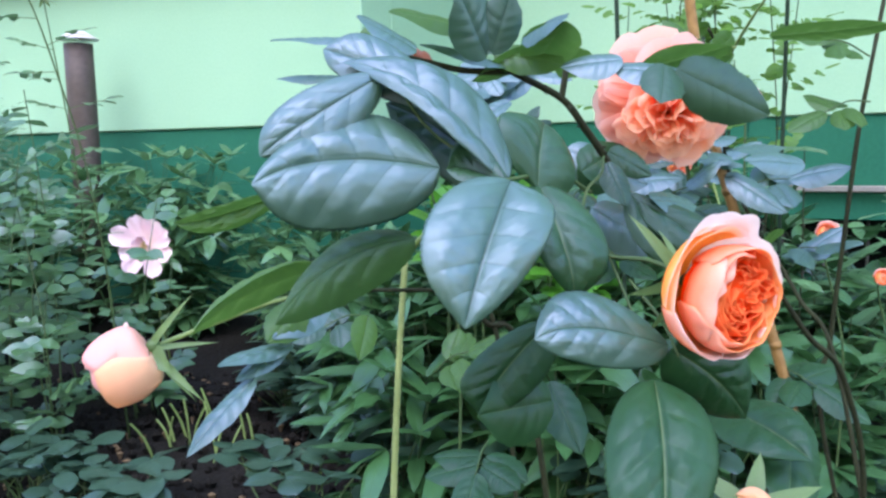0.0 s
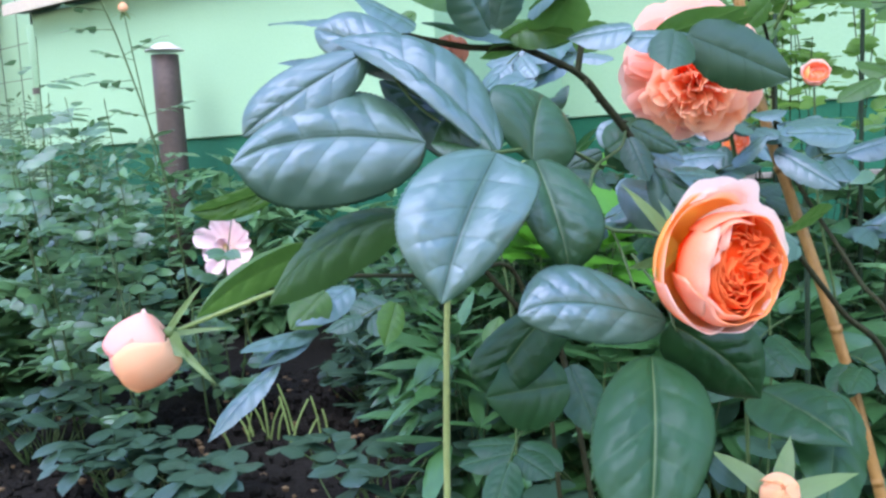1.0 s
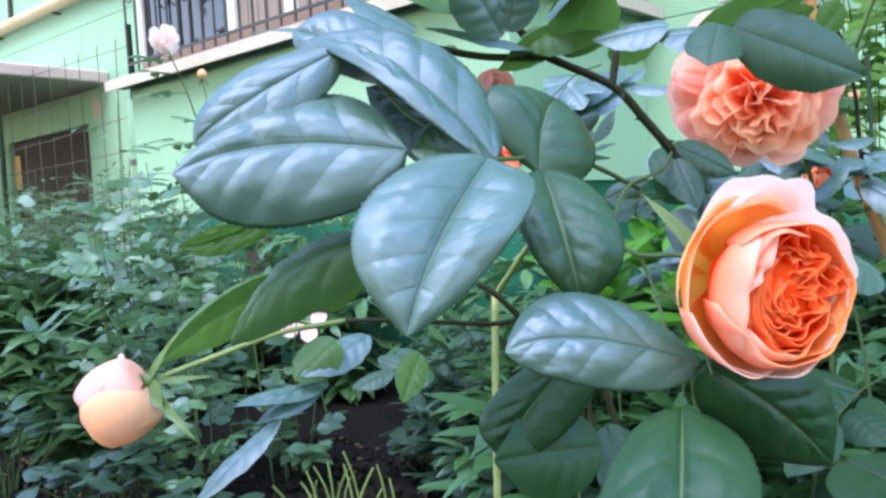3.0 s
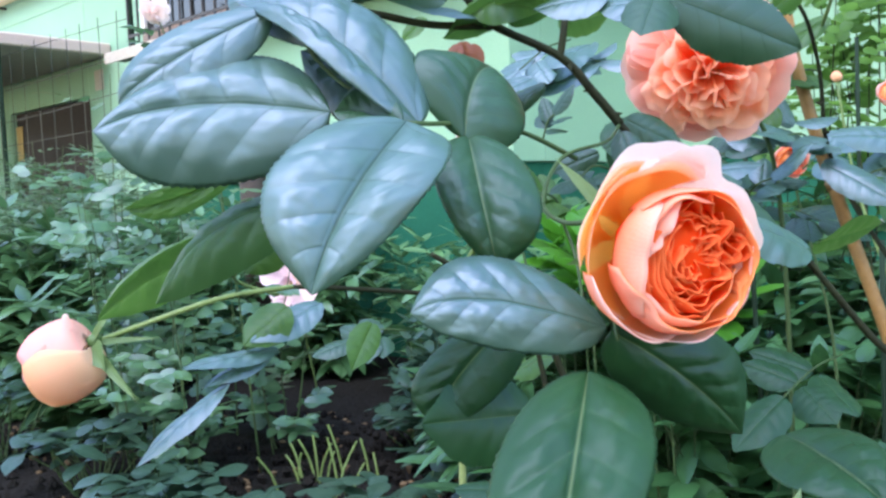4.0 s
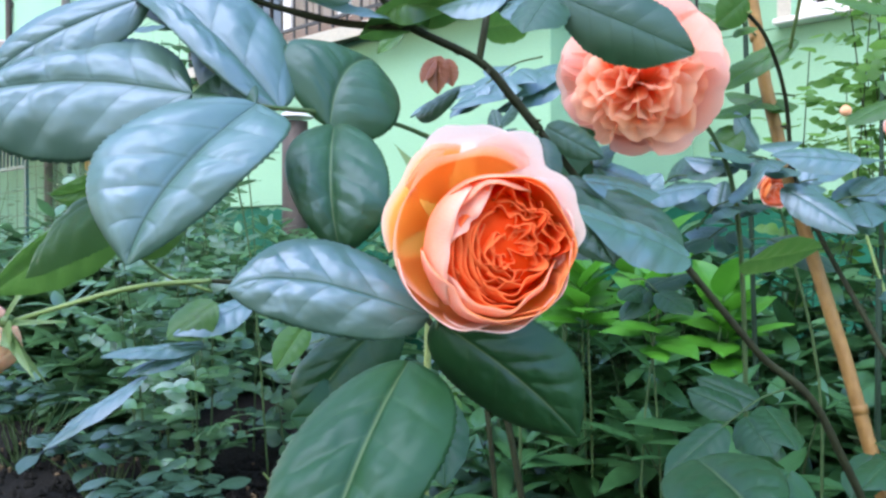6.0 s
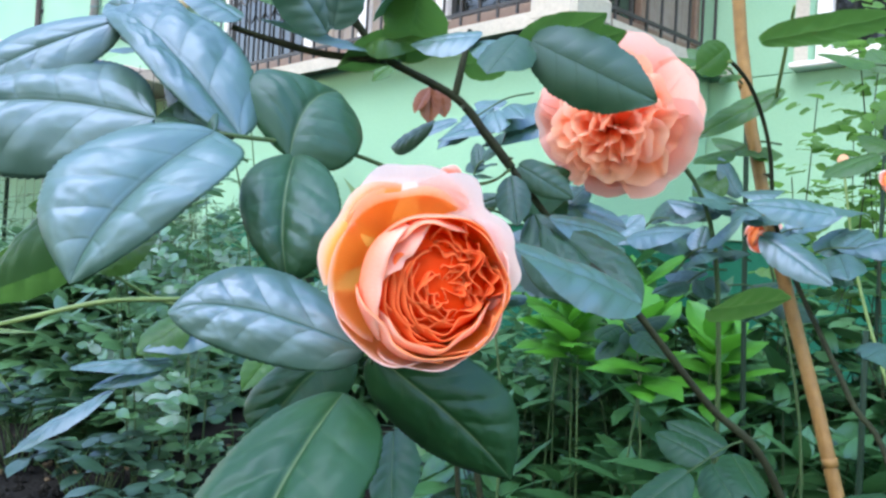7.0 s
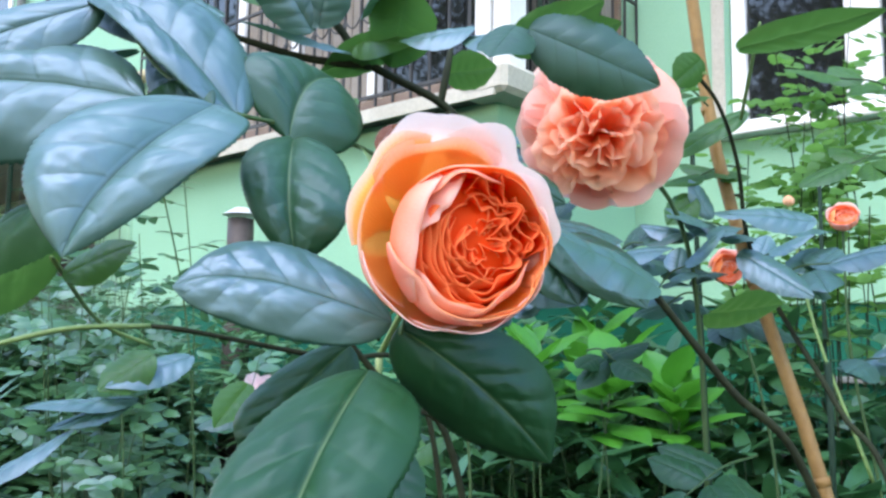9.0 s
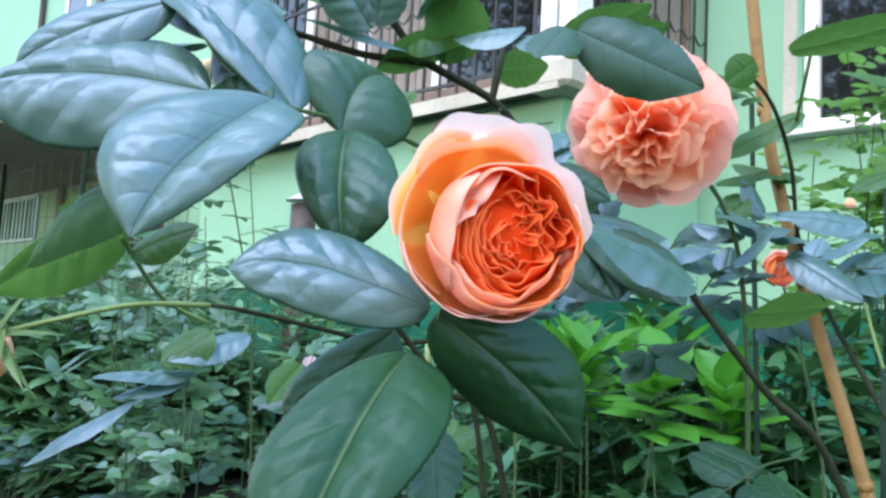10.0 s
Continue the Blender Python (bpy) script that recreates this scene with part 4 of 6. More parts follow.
def cupped_rose(parent, base, axis, r, seed=1, turn=0.0, heart=34, label=""):
    """A cupped, quartered bloom: pale guard petals, an orange cup, a crowded heart."""
    rnd = random.Random(seed)
    heart_mat = M_HEART if r > 0.025 else M_ROSETTE
    m = axis_pose(base, axis, turn)
    bloom = child("rose_bloom", hip_mesh(r), parent, m, label)
    I = Matrix.Identity(4)
    guard = [petal_mesh("petal", ((0.10, 0), (0.62, 0.18), (1.02, 0.62), (1.08, 1.05), (1.2, 1.3)), 0.95, (M_GUARD_IN, M_GUARD_OUT), seed + k, 0.05, skew=0.05) for k in range(3)]
    cup = [petal_mesh("petal", ((0.08, 0), (0.58, 0.2), (0.92, 0.65), (0.97, 1.1), (0.94, 1.38)), 0.85, (M_CUP_IN, M_CUP_OUT), seed + 10 + k, 0.035, skew=0.04) for k in range(3)]
    inner = [petal_mesh("petal", ((0.06, 0), (0.48, 0.3), (0.78, 0.75), (0.78, 1.1), (0.70, 1.30)), 0.85, (M_CUP_IN, M_CUP_OUT), seed + 20 + k, 0.05, skew=0.08) for k in range(3)]
    rot, wide = m.to_3x3(), Vector((0.12, -0.2, 0.95))
    for k in range(6):
        a = k * 1.047 + rnd.uniform(-0.12, 0.12)
        out = max(0.0, (rot @ Vector((math.cos(a), math.sin(a), 0))).dot(wide))
        if out > 0.45:
            guard[k % 3] = petal_mesh("petal", ((0.10, 0), (0.62, 0.18), (1.02, 0.62), (1.08, 1.05), (1.2, 1.3)), 0.95, (M_GUARD_PALE, M_GUARD_PALE), seed + k, 0.06, notch=0.1, skew=0.05)
        child("petal", guard[k % 3], bloom, spin(I, a, r * (0.93 + 0.14 * out), 0.16 * out - 0.06))
    for k in range(5):
        child("petal", cup[k % 3], bloom, spin(I, 0.6 + k * 1.257 + rnd.uniform(-0.15, 0.15), r * rnd.uniform(0.96, 1.02), rnd.uniform(-0.05, 0.03)))
    for k in range(5):
        child("petal", inner[k % 3], bloom, spin(I, 0.2 + k * 1.257 + rnd.uniform(-0.2, 0.2), r * rnd.uniform(0.95, 1.02), rnd.uniform(-0.05, 0.05)))
    cover = rot.inverted() @ Vector((-0.95, 0, 0.25))
    hood = petal_mesh("petal", ((0.06, 0), (0.52, 0.3), (0.86, 0.8), (0.80, 1.2), (0.46, 1.42)), 0.95, (M_CUP_IN, M_CUP_OUT), seed + 33, 0.03, 12, 13, 0.04, skew=0.05)
    child("petal", hood, bloom, spin(I, math.atan2(cover.y, cover.x), r, 0.0))
    low = Vector((0.75, -0.2, -0.62)) * 0.2 * r
    shift = rot.inverted() @ low
    core = bmesh.new()
    bmesh.ops.create_icosphere(core, subdivisions=3, radius=1.0)
    for v in core.verts:
        w = 1 + 0.06 * noise.noise(v.co * 6)
        v.co = Vector((v.co.x * 0.64 * w, v.co.y * 0.64 * w, 0.72 + v.co.z * 0.42 * w)) * r
    child("petal", mesh_from(core, "petal", heart_mat, smooth=True), bloom, Matrix.Translation((shift.x, shift.y, 0)))
    for k in range(heart):
        f = k / heart
        rad = 0.66 * (1 - f) ** 0.7 + 0.05
        h = 1.16 + rnd.uniform(-0.04, 0.04)
        me = petal_mesh("petal", ((0.05, 0.1), (rad * 0.8, 0.5), (rad * 1.08, 0.88), (rad, h - 0.05), (rad * 0.84, h + 0.03)), rnd.uniform(0.7, 1.15) * (0.8 + 0.5 * f), (heart_mat, heart_mat), seed + 50 + k, 0.03 + 0.05 * f, 10, 13, 0.08, 0.010, rnd.uniform(-0.06, 0.06), 0.12)
        child("petal", me, bloom, Matrix.Translation((shift.x * (1 - 0.6 * f), shift.y * (1 - 0.6 * f), 0)) @ spin(I, k * 2.4 + rnd.uniform(-0.3, 0.3), r, rnd.uniform(-0.05, 0.05)))
    return bloom, m


def open_rose(parent, base, axis, r, seed=1, label=""):
    """A half-open garden rose: flaring pale guard petals above, an orange cup, one hooded petal folded over a crowded heart.
    Angles run anticlockwise round the axis from the side that lies level."""
    rnd = random.Random(seed)
    z = Vector(axis).normalized()
    y = (Vector((0, 0, 1)) - z.z * z).normalized()
    x = y.cross(z)
    m = Matrix(((x.x, y.x, z.x, base[0]), (x.y, y.y, z.y, base[1]), (x.z, y.z, z.z, base[2]), (0, 0, 0, 1)))
    bloom = child("rose_bloom", hip_mesh(r), parent, m, label)
    I = Matrix.Identity(4)
    no = [0]
    def petal(turn, half, prof, mats, ruffle=0.04, notch=0.05, skew=0.0, tilt=0.0, round_off=0.25, k=1.0, shift=(0, 0)):
        no[0] += 1
        me = petal_mesh("petal", prof, radians(half), mats[::-1], seed + no[0], ruffle, 16, 21, notch, 0.011 if len(mats) > 1 else 0.0, skew, round_off)
        child("petal", me, bloom, Matrix.Translation((shift[0] * r, shift[1] * r, 0)) @ spin(I, radians(turn), r * k, tilt))
    low = ((0.10, 0), (0.62, 0.14), (1.0, 0.52))
    guard, pale, face = (M_GUARD_IN, M_GUARD_OUT), (M_GUARD_PALE,), (M_GUARD_FACE,)
    petal(48, 44, (*low, (1.12, 0.76), (1.38, 0.90)), pale, 0.04, 0.14)
    petal(12, 34, (*low, (1.08, 0.85), (1.24, 1.02)), pale, 0.04, 0.05)
    petal(100, 46, (*low, (1.12, 0.74), (1.38, 0.86)), pale, 0.05, 0.09)
    petal(146, 44, (*low, (1.12, 0.74), (1.27, 0.92)), face, 0.035, 0.06, k=1.0)
    petal(106, 48, (*low, (1.04, 0.76), (1.18, 0.90)), face, 0.03, 0.05, k=0.945)
    petal(192, 50, (*low, (1.10, 0.78), (1.18, 1.00)), face, 0.025, 0.03, k=0.90)
    petal(240, 46, (*low, (1.06, 0.86), (1.06, 1.08)), guard, 0.03, k=1.02)
    petal(292, 50, (*low, (1.04, 0.95), (1.0, 1.20)), guard, 0.03, shift=(0.10, -0.07))
    petal(338, 46, (*low, (1.04, 0.95), (1.0, 1.16)), guard, 0.03, shift=(0.10, -0.07))
    off = (0.18, -0.11)
    cup, fold = (M_CUP_IN, M_CUP_OUT), (M_CUP_IN, M_HOOD)
    mid = ((0.08, 0), (0.54, 0.2), (0.84, 0.60))
    petal(75, 58, (*mid, (0.90, 1.0), (0.88, 1.14)), cup, 0.03, 0.03, shift=off)
    petal(20, 52, (*mid, (0.90, 1.0), (0.88, 1.18)), cup, 0.03, 0.03, shift=off)
    petal(330, 50, (*mid, (0.90, 1.0), (0.84, 1.22)), cup, 0.035, shift=off)
    petal(280, 58, (*mid, (0.91, 1.0), (0.82, 1.26)), fold, 0.04, shift=off)
    petal(232, 50, (*mid, (0.91, 1.0), (0.78, 1.28)), fold, 0.04, shift=off)
    inn = ((0.07, 0), (0.48, 0.25), (0.78, 0.68))
    petal(110, 50, (*inn, (0.80, 1.02), (0.72, 1.16)), cup, 0.04, shift=off)
    petal(300, 48, (*inn, (0.78, 1.0), (0.66, 1.20)), fold, 0.05, shift=off)
    petal(250, 50, (*inn, (0.80, 1.02), (0.64, 1.24)), fold, 0.05, shift=off)
    petal(172, 56, ((0.07, 0), (0.50, 0.3), (0.86, 0.74), (0.84, 1.06), (0.66, 1.26)), fold, 0.03, 0.04, 0.04, shift=off)
    petal(140, 44, ((0.07, 0), (0.46, 0.3), (0.74, 0.72), (0.70, 1.02), (0.48, 1.20)), fold, 0.05, 0.08, -0.05, shift=off)
    core = bmesh.new()
    bmesh.ops.create_icosphere(core, subdivisions=3, radius=1.0)
    for v in core.verts:
        w = 1 + 0.05 * noise.noise(v.co * 5)
        v.co = Vector((v.co.x * 0.78 * w + 0.2, v.co.y * 0.78 * w - 0.11, 0.60 + v.co.z * 0.40 * w)) * r
    child("petal", mesh_from(core, "petal", M_HEART, smooth=True), bloom)
    heart = (M_HEART, M_HEART)
    for k in range(10):  # close arcs on the side of the hood
        f = k / 9
        rad = 0.70 - 0.56 * f
        petal(188 + rnd.uniform(-22, 22), 60 + 12 * f, ((0.05, 0.35), (rad * 0.9, 0.62), (rad * 1.04, 0.86), (rad, 1.04), (rad * 0.90, 1.13 - 0.03 * f)), heart, 0.03, 0.06, rnd.uniform(-0.06, 0.06), 0, 0.3, 1, (0.26, -0.12))
    for k in range(9):  # lips below
        f = k / 8
        rad = 0.70 - 0.50 * f
        petal(272 + rnd.uniform(-30, 30), 46, ((0.05, 0.35), (rad * 0.9, 0.62), (rad * 1.06, 0.86), (rad, 1.02), (rad * 0.88, 1.14 - 0.02 * f)), heart, 0.05, 0.05, 0.04, 0, 0.25, 1, (0.24, -0.10))
    for k in range(15):  # crumpled folds on the far side
        f = k / 14
        rad = 0.68 - 0.54 * f
        petal(20 + rnd.uniform(-75, 75), rnd.uniform(28, 50), ((0.05, 0.35), (rad * 0.85, 0.6), (rad * 1.02, 0.82), (rad, 0.98), (rad * 0.96, 1.06 + rnd.uniform(-0.05, 0.06))), heart, 0.10, 0.12, rnd.uniform(-0.12, 0.12), 0, 0.3, 1, (0.26, -0.08))
    return bloom, m


def rosette_rose(parent, base, axis, r, seed=2, rings=(8, 9, 11, 12, 11, 9, 7), label="", mats=(M_ROSETTE_OUT, M_ROSETTE)):
    """A full-blown rosette: rings of notched, cupped petals, flat and broad outside, upright and crowded towards the middle."""
    rnd = random.Random(seed)
    m = axis_pose(base, axis)
    bloom = child("rose_bloom", hip_mesh(r), parent, m, label)
    outer = [spoon_mesh("petal", (mats[0], mats[0]), 1.0, 0.98, -0.08, seed + k, 0.035) for k in range(4)]
    inner = [spoon_mesh("petal", (mats[1], mats[1]), 1.0, 0.66, 0.06, seed + 9 + k, 0.06, 0.25) for k in range(6)]
    core = bmesh.new()
    bmesh.ops.create_icosphere(core, subdivisions=3, radius=1.0)
    for v in core.verts:
        v.co = Vector((v.co.x * 0.34, v.co.y * 0.34, 0.14 + v.co.z * 0.36)) * r * (1 + 0.1 * noise.noise(v.co * 5))
    child("petal", mesh_from(core, "petal", mats[1], smooth=True), bloom)
    for ring, n in enumerate(rings):
        f = ring / (len(rings) - 1)
        lean = rnd.uniform(0, 6)
        for k in range(n):
            az = lean + 2 * math.pi * k / n + rnd.uniform(-0.22, 0.22)
            polar = radians(104 - 70 * f ** 0.9) + rnd.uniform(-0.28, 0.28)
            length = r * (1.0 - 0.46 * f) * rnd.uniform(0.84, 1.08)
            out = Vector((math.cos(az), math.sin(az), 0))
            d = out * math.sin(polar) + Vector((0, 0, 1)) * math.cos(polar)
            up = -out * math.cos(polar) + Vector((0, 0, 1)) * math.sin(polar)
            up = Matrix.Rotation(rnd.gauss(0, 0.25 + 0.75 * f), 4, d) @ up
            start = out * r * 0.10 * (1 - f) + Vector((0, 0, r * 0.44 * f))
            child("petal", outer[k % 4] if ring < 2 else inner[(k + ring) % 6], bloom, aim(start, start + d, up) @ Matrix.Diagonal((length * (1.0 + 0.1 * f), length, length, 1)))
    return bloom, m


def rose_bud(parent, base, axis, r, seed=3, label="", opened=0.35, stretch=1.0, back=0.7, sepal=1.9):
    rnd = random.Random(seed)
    m = axis_pose(base, axis, rnd.uniform(0, 6))
    bud = child("rosebud", hip_mesh(r), parent, m, label)
    for k in range(7):
        o = opened * (1 - k / 9)
        me = petal_mesh("petal", ((0.12, 0), (0.72, 0.25), (0.98 - 0.05 * k, 0.85), (0.84 - 0.08 * k + o * 0.3, 1.45), (max(0.05, 0.50 - 0.08 * k) + o * 0.75, 1.85)), 1.1, (M_BUD, M_BUD), seed + k, 0.03, 10, 11, 0.02, skew=0.05)
        child("petal", me, bud, spin(Matrix.Identity(4), k * 2.4, r) @ Matrix.Diagonal((1, 1, stretch, 1)))
    sepals(bud, Matrix.Identity(4), r * sepal, 5, back, seed)
    return bud


def hanging_bud(parent, base, axis, r, seed, label):
    """A fat half-open bud: one broad apricot petal wraps it below, pink petals roll round it above, long sepals bend back."""
    m = axis_pose(base, axis)
    bud = child("rosebud", hip_mesh(r * 1.1), parent, m, label)
    inv = m.to_3x3().inverted()
    def towards(d):
        q = inv @ Vector(d)
        return math.atan2(q.y, q.x)
    I = Matrix.Identity(4)
    low = ((0.18, -0.02), (0.80, 0.06), (1.0, 0.48))
    for d, half, rest, mat, ruffle, notch in (
            ((0, 0.6, 0.2), 85, ((0.90, 1.05), (0.50, 1.46)), M_BUD_PINK, 0.02, 0.03), ((-0.2, 0.1, 1), 84, ((0.93, 1.08), (0.54, 1.56)), M_BUD_PINK, 0.03, 0.03),
            ((-0.2, -0.9, 0.5), 80, ((0.95, 1.10), (0.62, 1.62)), M_BUD_PINK, 0.04, 0.06), ((0.1, 0.6, -0.9), 80, ((0.96, 1.05), (0.66, 1.48)), M_BUD, 0.02, 0.03),
            ((0.1, -0.45, -0.9), 86, ((1.02, 1.02), (0.84, 1.52)), M_BUD, 0.02, 0.02), ((-0.2, -0.1, 0.95), 62, ((1.01, 1.05), (0.80, 1.54)), M_BUD_PINK, 0.03, 0.05)):
        me = petal_mesh("petal", (*low, *rest), radians(half), (mat, mat), seed + half, ruffle, 14, 17, notch, 0.012, 0.02, 0.10)
        child("petal", me, bud, spin(I, towards(d), r * (1.035 if mat is M_BUD else 1.0)))
    core = bmesh.new()
    bmesh.ops.create_icosphere(core, subdivisions=3, radius=1.0)
    for v in core.verts:
        v.co = Vector((v.co.x * 0.72, v.co.y * 0.72, 0.78 + v.co.z * 0.66)) * r
    child("petal", mesh_from(core, "petal", M_BUD_PINK, smooth=True), bud)
    child("petal", spoon_mesh("petal", (M_GUARD_PALE, M_GUARD_PALE), 0.40 * r, 0.24 * r, 0.3, seed + 3, 0.02), bud, aim(inv @ Vector((-0.42, -0.2, 0.42)) * r, inv @ Vector((-0.34, -0.2, 1.1)) * r, inv @ Vector((-1, 0, 0))))
    for d, length, wide in (((0.62, -0.1, 0.78), 1.9, 0.24), ((0.98, 0.1, 0.10), 1.8, 0.18), ((0.70, -0.55, -0.45), 1.0, 0.60), ((0.76, -0.35, -0.56), 2.1, 0.28), ((0.60, 0.1, -0.80), 1.9, 0.20)):
        d = inv @ Vector(d).normalized()
        me = leaf_mesh("sepal", M_SEPAL, r * length, r * wide, 12, 5, 0.5, 0.12, point=1.7, broad=0.2)
        child("sepal", me, bud, aim(d * r * 0.12, d * r, inv @ Vector((0, -0.8, 0.5))))
    return bud


bush = thing("english_rose_bush", "peach-orange garden rose bush with large dark green leaves", "rose bush", place=Matrix.Translation((0.1, 0.85, 0)))


def at(p):
    return Vector(p) - Vector((0.1, 0.85, 0))


leaf_no = [100]


def leaf(base, tip, up, width, fold=-0.15, droop=0.08, mat=None, quilt=0.0012, wavy=0.012, broad=0.43, full=0.58, arch=0.2):
    """One large rose leaflet of the bush, from base to tip, its top side turned to up, with its own short stalk."""
    leaf_no[0] += 1
    b, t = at(base), at(tip)
    length = (t - b).length
    me = leaf_mesh("leaf", mat or M_ROSE_LEAF, length, width, 85, 19, fold + 0.2, droop, 24, quilt * length / 0.09, 6.0, 0.8, leaf_no[0], wavy, broad, full, arch)
    m = aim(b, t, up)
    ob = child("leaf", me, bush, m @ Matrix.Rotation(math.atan(droop), 4, "X"))
    return ob


def blade(base, mid, tip, one, two, mat=None, quilt=0.0014, wide=0.42, full=0.8, veins=5.5, arch=0.16, teeth=30, tail=0.35, wave=0.010, sheet=False):
    """A large leaflet whose midrib bows from base through mid to tip; one and two are the widest places of its halves.
    The halves bulge between sunken side veins, the rim is finely toothed, the tip drawn out."""
    leaf_no[0] += 1
    seed = leaf_no[0]
    rnd = random.Random(seed)
    b, m, t, e1, e2 = (at(p) for p in (base, mid, tip, one, two))
    k = (m - (1 - wide) ** 2 * b - wide ** 2 * t) / (2 * wide * (1 - wide))
    length = (t - b).length
    quilt *= length / 0.1
    h1, h2 = e1 - m, e2 - m
    span = (h1.length + h2.length) / 2
    along = (t - b).normalized()
    top = along.cross(h1 - h2)
    if top.dot(Vector((0, -1, 0.6))) < 0:
        h1, h2, top = h2, h1, -top
    top.normalize()
    nu, nv, pts, uvs = 96, 37, [], []
    p1, p2 = rnd.uniform(0, 6), rnd.uniform(0, 6)
    for i in range(nu):
        u = i / (nu - 1)
        q = (1 - u) ** 2 * b + 2 * u * (1 - u) * k + u * u * t
        if u < wide:
            w = max(0.0, 1 - ((wide - u) / wide) ** 2.3) ** 0.55
        else:
            x = (u - wide) / (1 - wide)
            w = max(0.0, 1 - x ** 1.8) ** full * (1 - tail * x ** 5)
        w = max(w, 0.015)
        for j in range(nv):
            v = 2 * j / (nv - 1) - 1
            a = abs(v)
            half = h1 if v < 0 else h2
            rim = 1 + (0.035 * (((u * teeth + 0.2 * math.sin(9 * u + p1)) % 1.0) - 0.6) if a > 0.97 else 0.0)
            sweep = along * length * 0.10 * a * (1 - a * 0.6) * math.sin(math.pi * u)
            side = half - half.dot(along) * along * (1 - math.sin(math.pi * u) ** 0.5)
            z = arch * span * (a - a * a) * 4 * w
            c = (u * veins - 1.0 * a) % 1.0
            inside = min(1, a * 5) * (1 - a ** 4) * math.sin(math.pi * min(1, u * 1.05)) ** 0.7
            z += quilt * (math.sin(math.pi * c) - 0.5) * inside
            z += 0.8 * quilt * noise.noise((u * 6 + seed, v * 3.5, seed * 0.7)) * math.sin(math.pi * u)
            z += 0.5 * quilt * noise.noise((u * 22 + seed, v * 11, seed * 0.3)) * inside
            z -= 0.9 * quilt * math.exp(-(v / 0.04) ** 2) * w
            z += wave * length * a * a * (math.sin(5 * u + p1 + v) + 0.4 * math.sin(9 * u + p2)) * math.sin(math.pi * u)
            pts.append(q + side * a * w * rim + sweep + top * z)
            uvs.append((u, j / (nv - 1)))
    me = grid_mesh("leaf", pts, uvs, nu, nv, [mat or M_ROSE_LEAF, M_UNDER], thick=0.0 if sheet else 0.0004)
    return child("leaf", me, bush)


def cane(points, r0, r1, mat=None, name="cane", sides=9, knots=0.12):
    return part(name, tube_bm([at(p) for p in points], r0, r1, sides=sides, per=8, knots=knots), mat or M_CANE, bush, smooth=True)


def thorns(points, n, r, seed):
    rnd = random.Random(seed)
    line = curve_points([at(p) for p in points], 10)
    for k in range(n):
        q = line[rnd.randrange(2, len(line) - 2)]
        d = Vector((rnd.uniform(-1, 1), rnd.uniform(-1, 1), rnd.uniform(-0.6, 0.4))).normalized()
        part("thorn", tube_bm([q, q + d * r * 1.8 - Vector((0, 0, r * 0.3))], r * 0.7, r * 0.08, sides=5, per=1), M_CANE, bush)


# large leaves
HUB = (0.033, 0.503, 0.714)
blade((-0.005, 0.508, 0.724), (-0.058, 0.489, 0.731), (-0.106, 0.461, 0.718), (-0.048, 0.519, 0.757), (-0.062, 0.484, 0.690))
# lobe in the shadow of its neighbours, shaded by its darker material
blade(HUB, (0.014, 0.512, 0.722), (-0.001, 0.502, 0.723), (0.012, 0.524, 0.739), (0.016, 0.496, 0.712), M_SHADED_LEAF)
blade((0.036, 0.500, 0.716), (0.022, 0.462, 0.684), (0.009, 0.441, 0.641), (0.060, 0.480, 0.694), (-0.011, 0.456, 0.698))
blade((-0.040, 0.520, 0.779), (-0.074, 0.493, 0.757), (-0.106, 0.482, 0.733), (-0.087, 0.498, 0.768), (-0.060, 0.500, 0.743), quilt=0.0009)
blade((0.036, 0.524, 0.716), (-0.004, 0.514, 0.761), (-0.066, 0.535, 0.789), (0.014, 0.543, 0.772), (0.004, 0.496, 0.742))
blade((0.030, 0.522, 0.714), (0.002, 0.545, 0.741), (-0.042, 0.560, 0.765), (0.010, 0.566, 0.760), (-0.012, 0.536, 0.722), M_SHADED_LEAF)
blade((-0.010, 0.546, 0.764), (-0.046, 0.546, 0.786), (-0.080, 0.552, 0.799), (-0.040, 0.560, 0.804), (-0.054, 0.538, 0.772), quilt=0.001)
blade((0.0545, 0.540, 0.708), (0.057, 0.5470, 0.733), (0.062, 0.576, 0.750), (0.029, 0.5365, 0.749), (0.081, 0.566, 0.715), M_VEINED)
blade((0.0556, 0.543, 0.7110), (0.067, 0.515, 0.681), (0.0745, 0.512, 0.643), (0.094, 0.524, 0.680), (0.045, 0.510, 0.690), M_VEINED)
blade((0.1262, 0.490, 0.619), (0.084, 0.472, 0.634), (0.0468, 0.458, 0.631), (0.0794, 0.494, 0.651), (0.087, 0.469, 0.612))
blade((0.1176, 0.488, 0.6000), (0.1150, 0.446, 0.572), (0.107, 0.415, 0.520), (0.0820, 0.442, 0.568), (0.147, 0.458, 0.574), M_PALE_RIB)
blade((0.128, 0.492, 0.617), (0.156, 0.504, 0.596), (0.184, 0.530, 0.562), (0.174, 0.520, 0.611), (0.136, 0.510, 0.582), M_PALE_RIB)
blade((0.150, 0.712, 0.688), (0.186, 0.692, 0.664), (0.219, 0.680, 0.634), (0.202, 0.706, 0.672), (0.168, 0.688, 0.655), M_SHADED_LEAF)
blade((0.142, 0.716, 0.694), (0.160, 0.700, 0.665), (0.178, 0.690, 0.636), (0.180, 0.708, 0.668), (0.142, 0.696, 0.658), M_SHADED_LEAF)
leaf((0.226, 0.615, 0.643), (0.170, 0.556, 0.668), (0.1, -0.72, 0.7), 0.036, -0.1, 0.08)
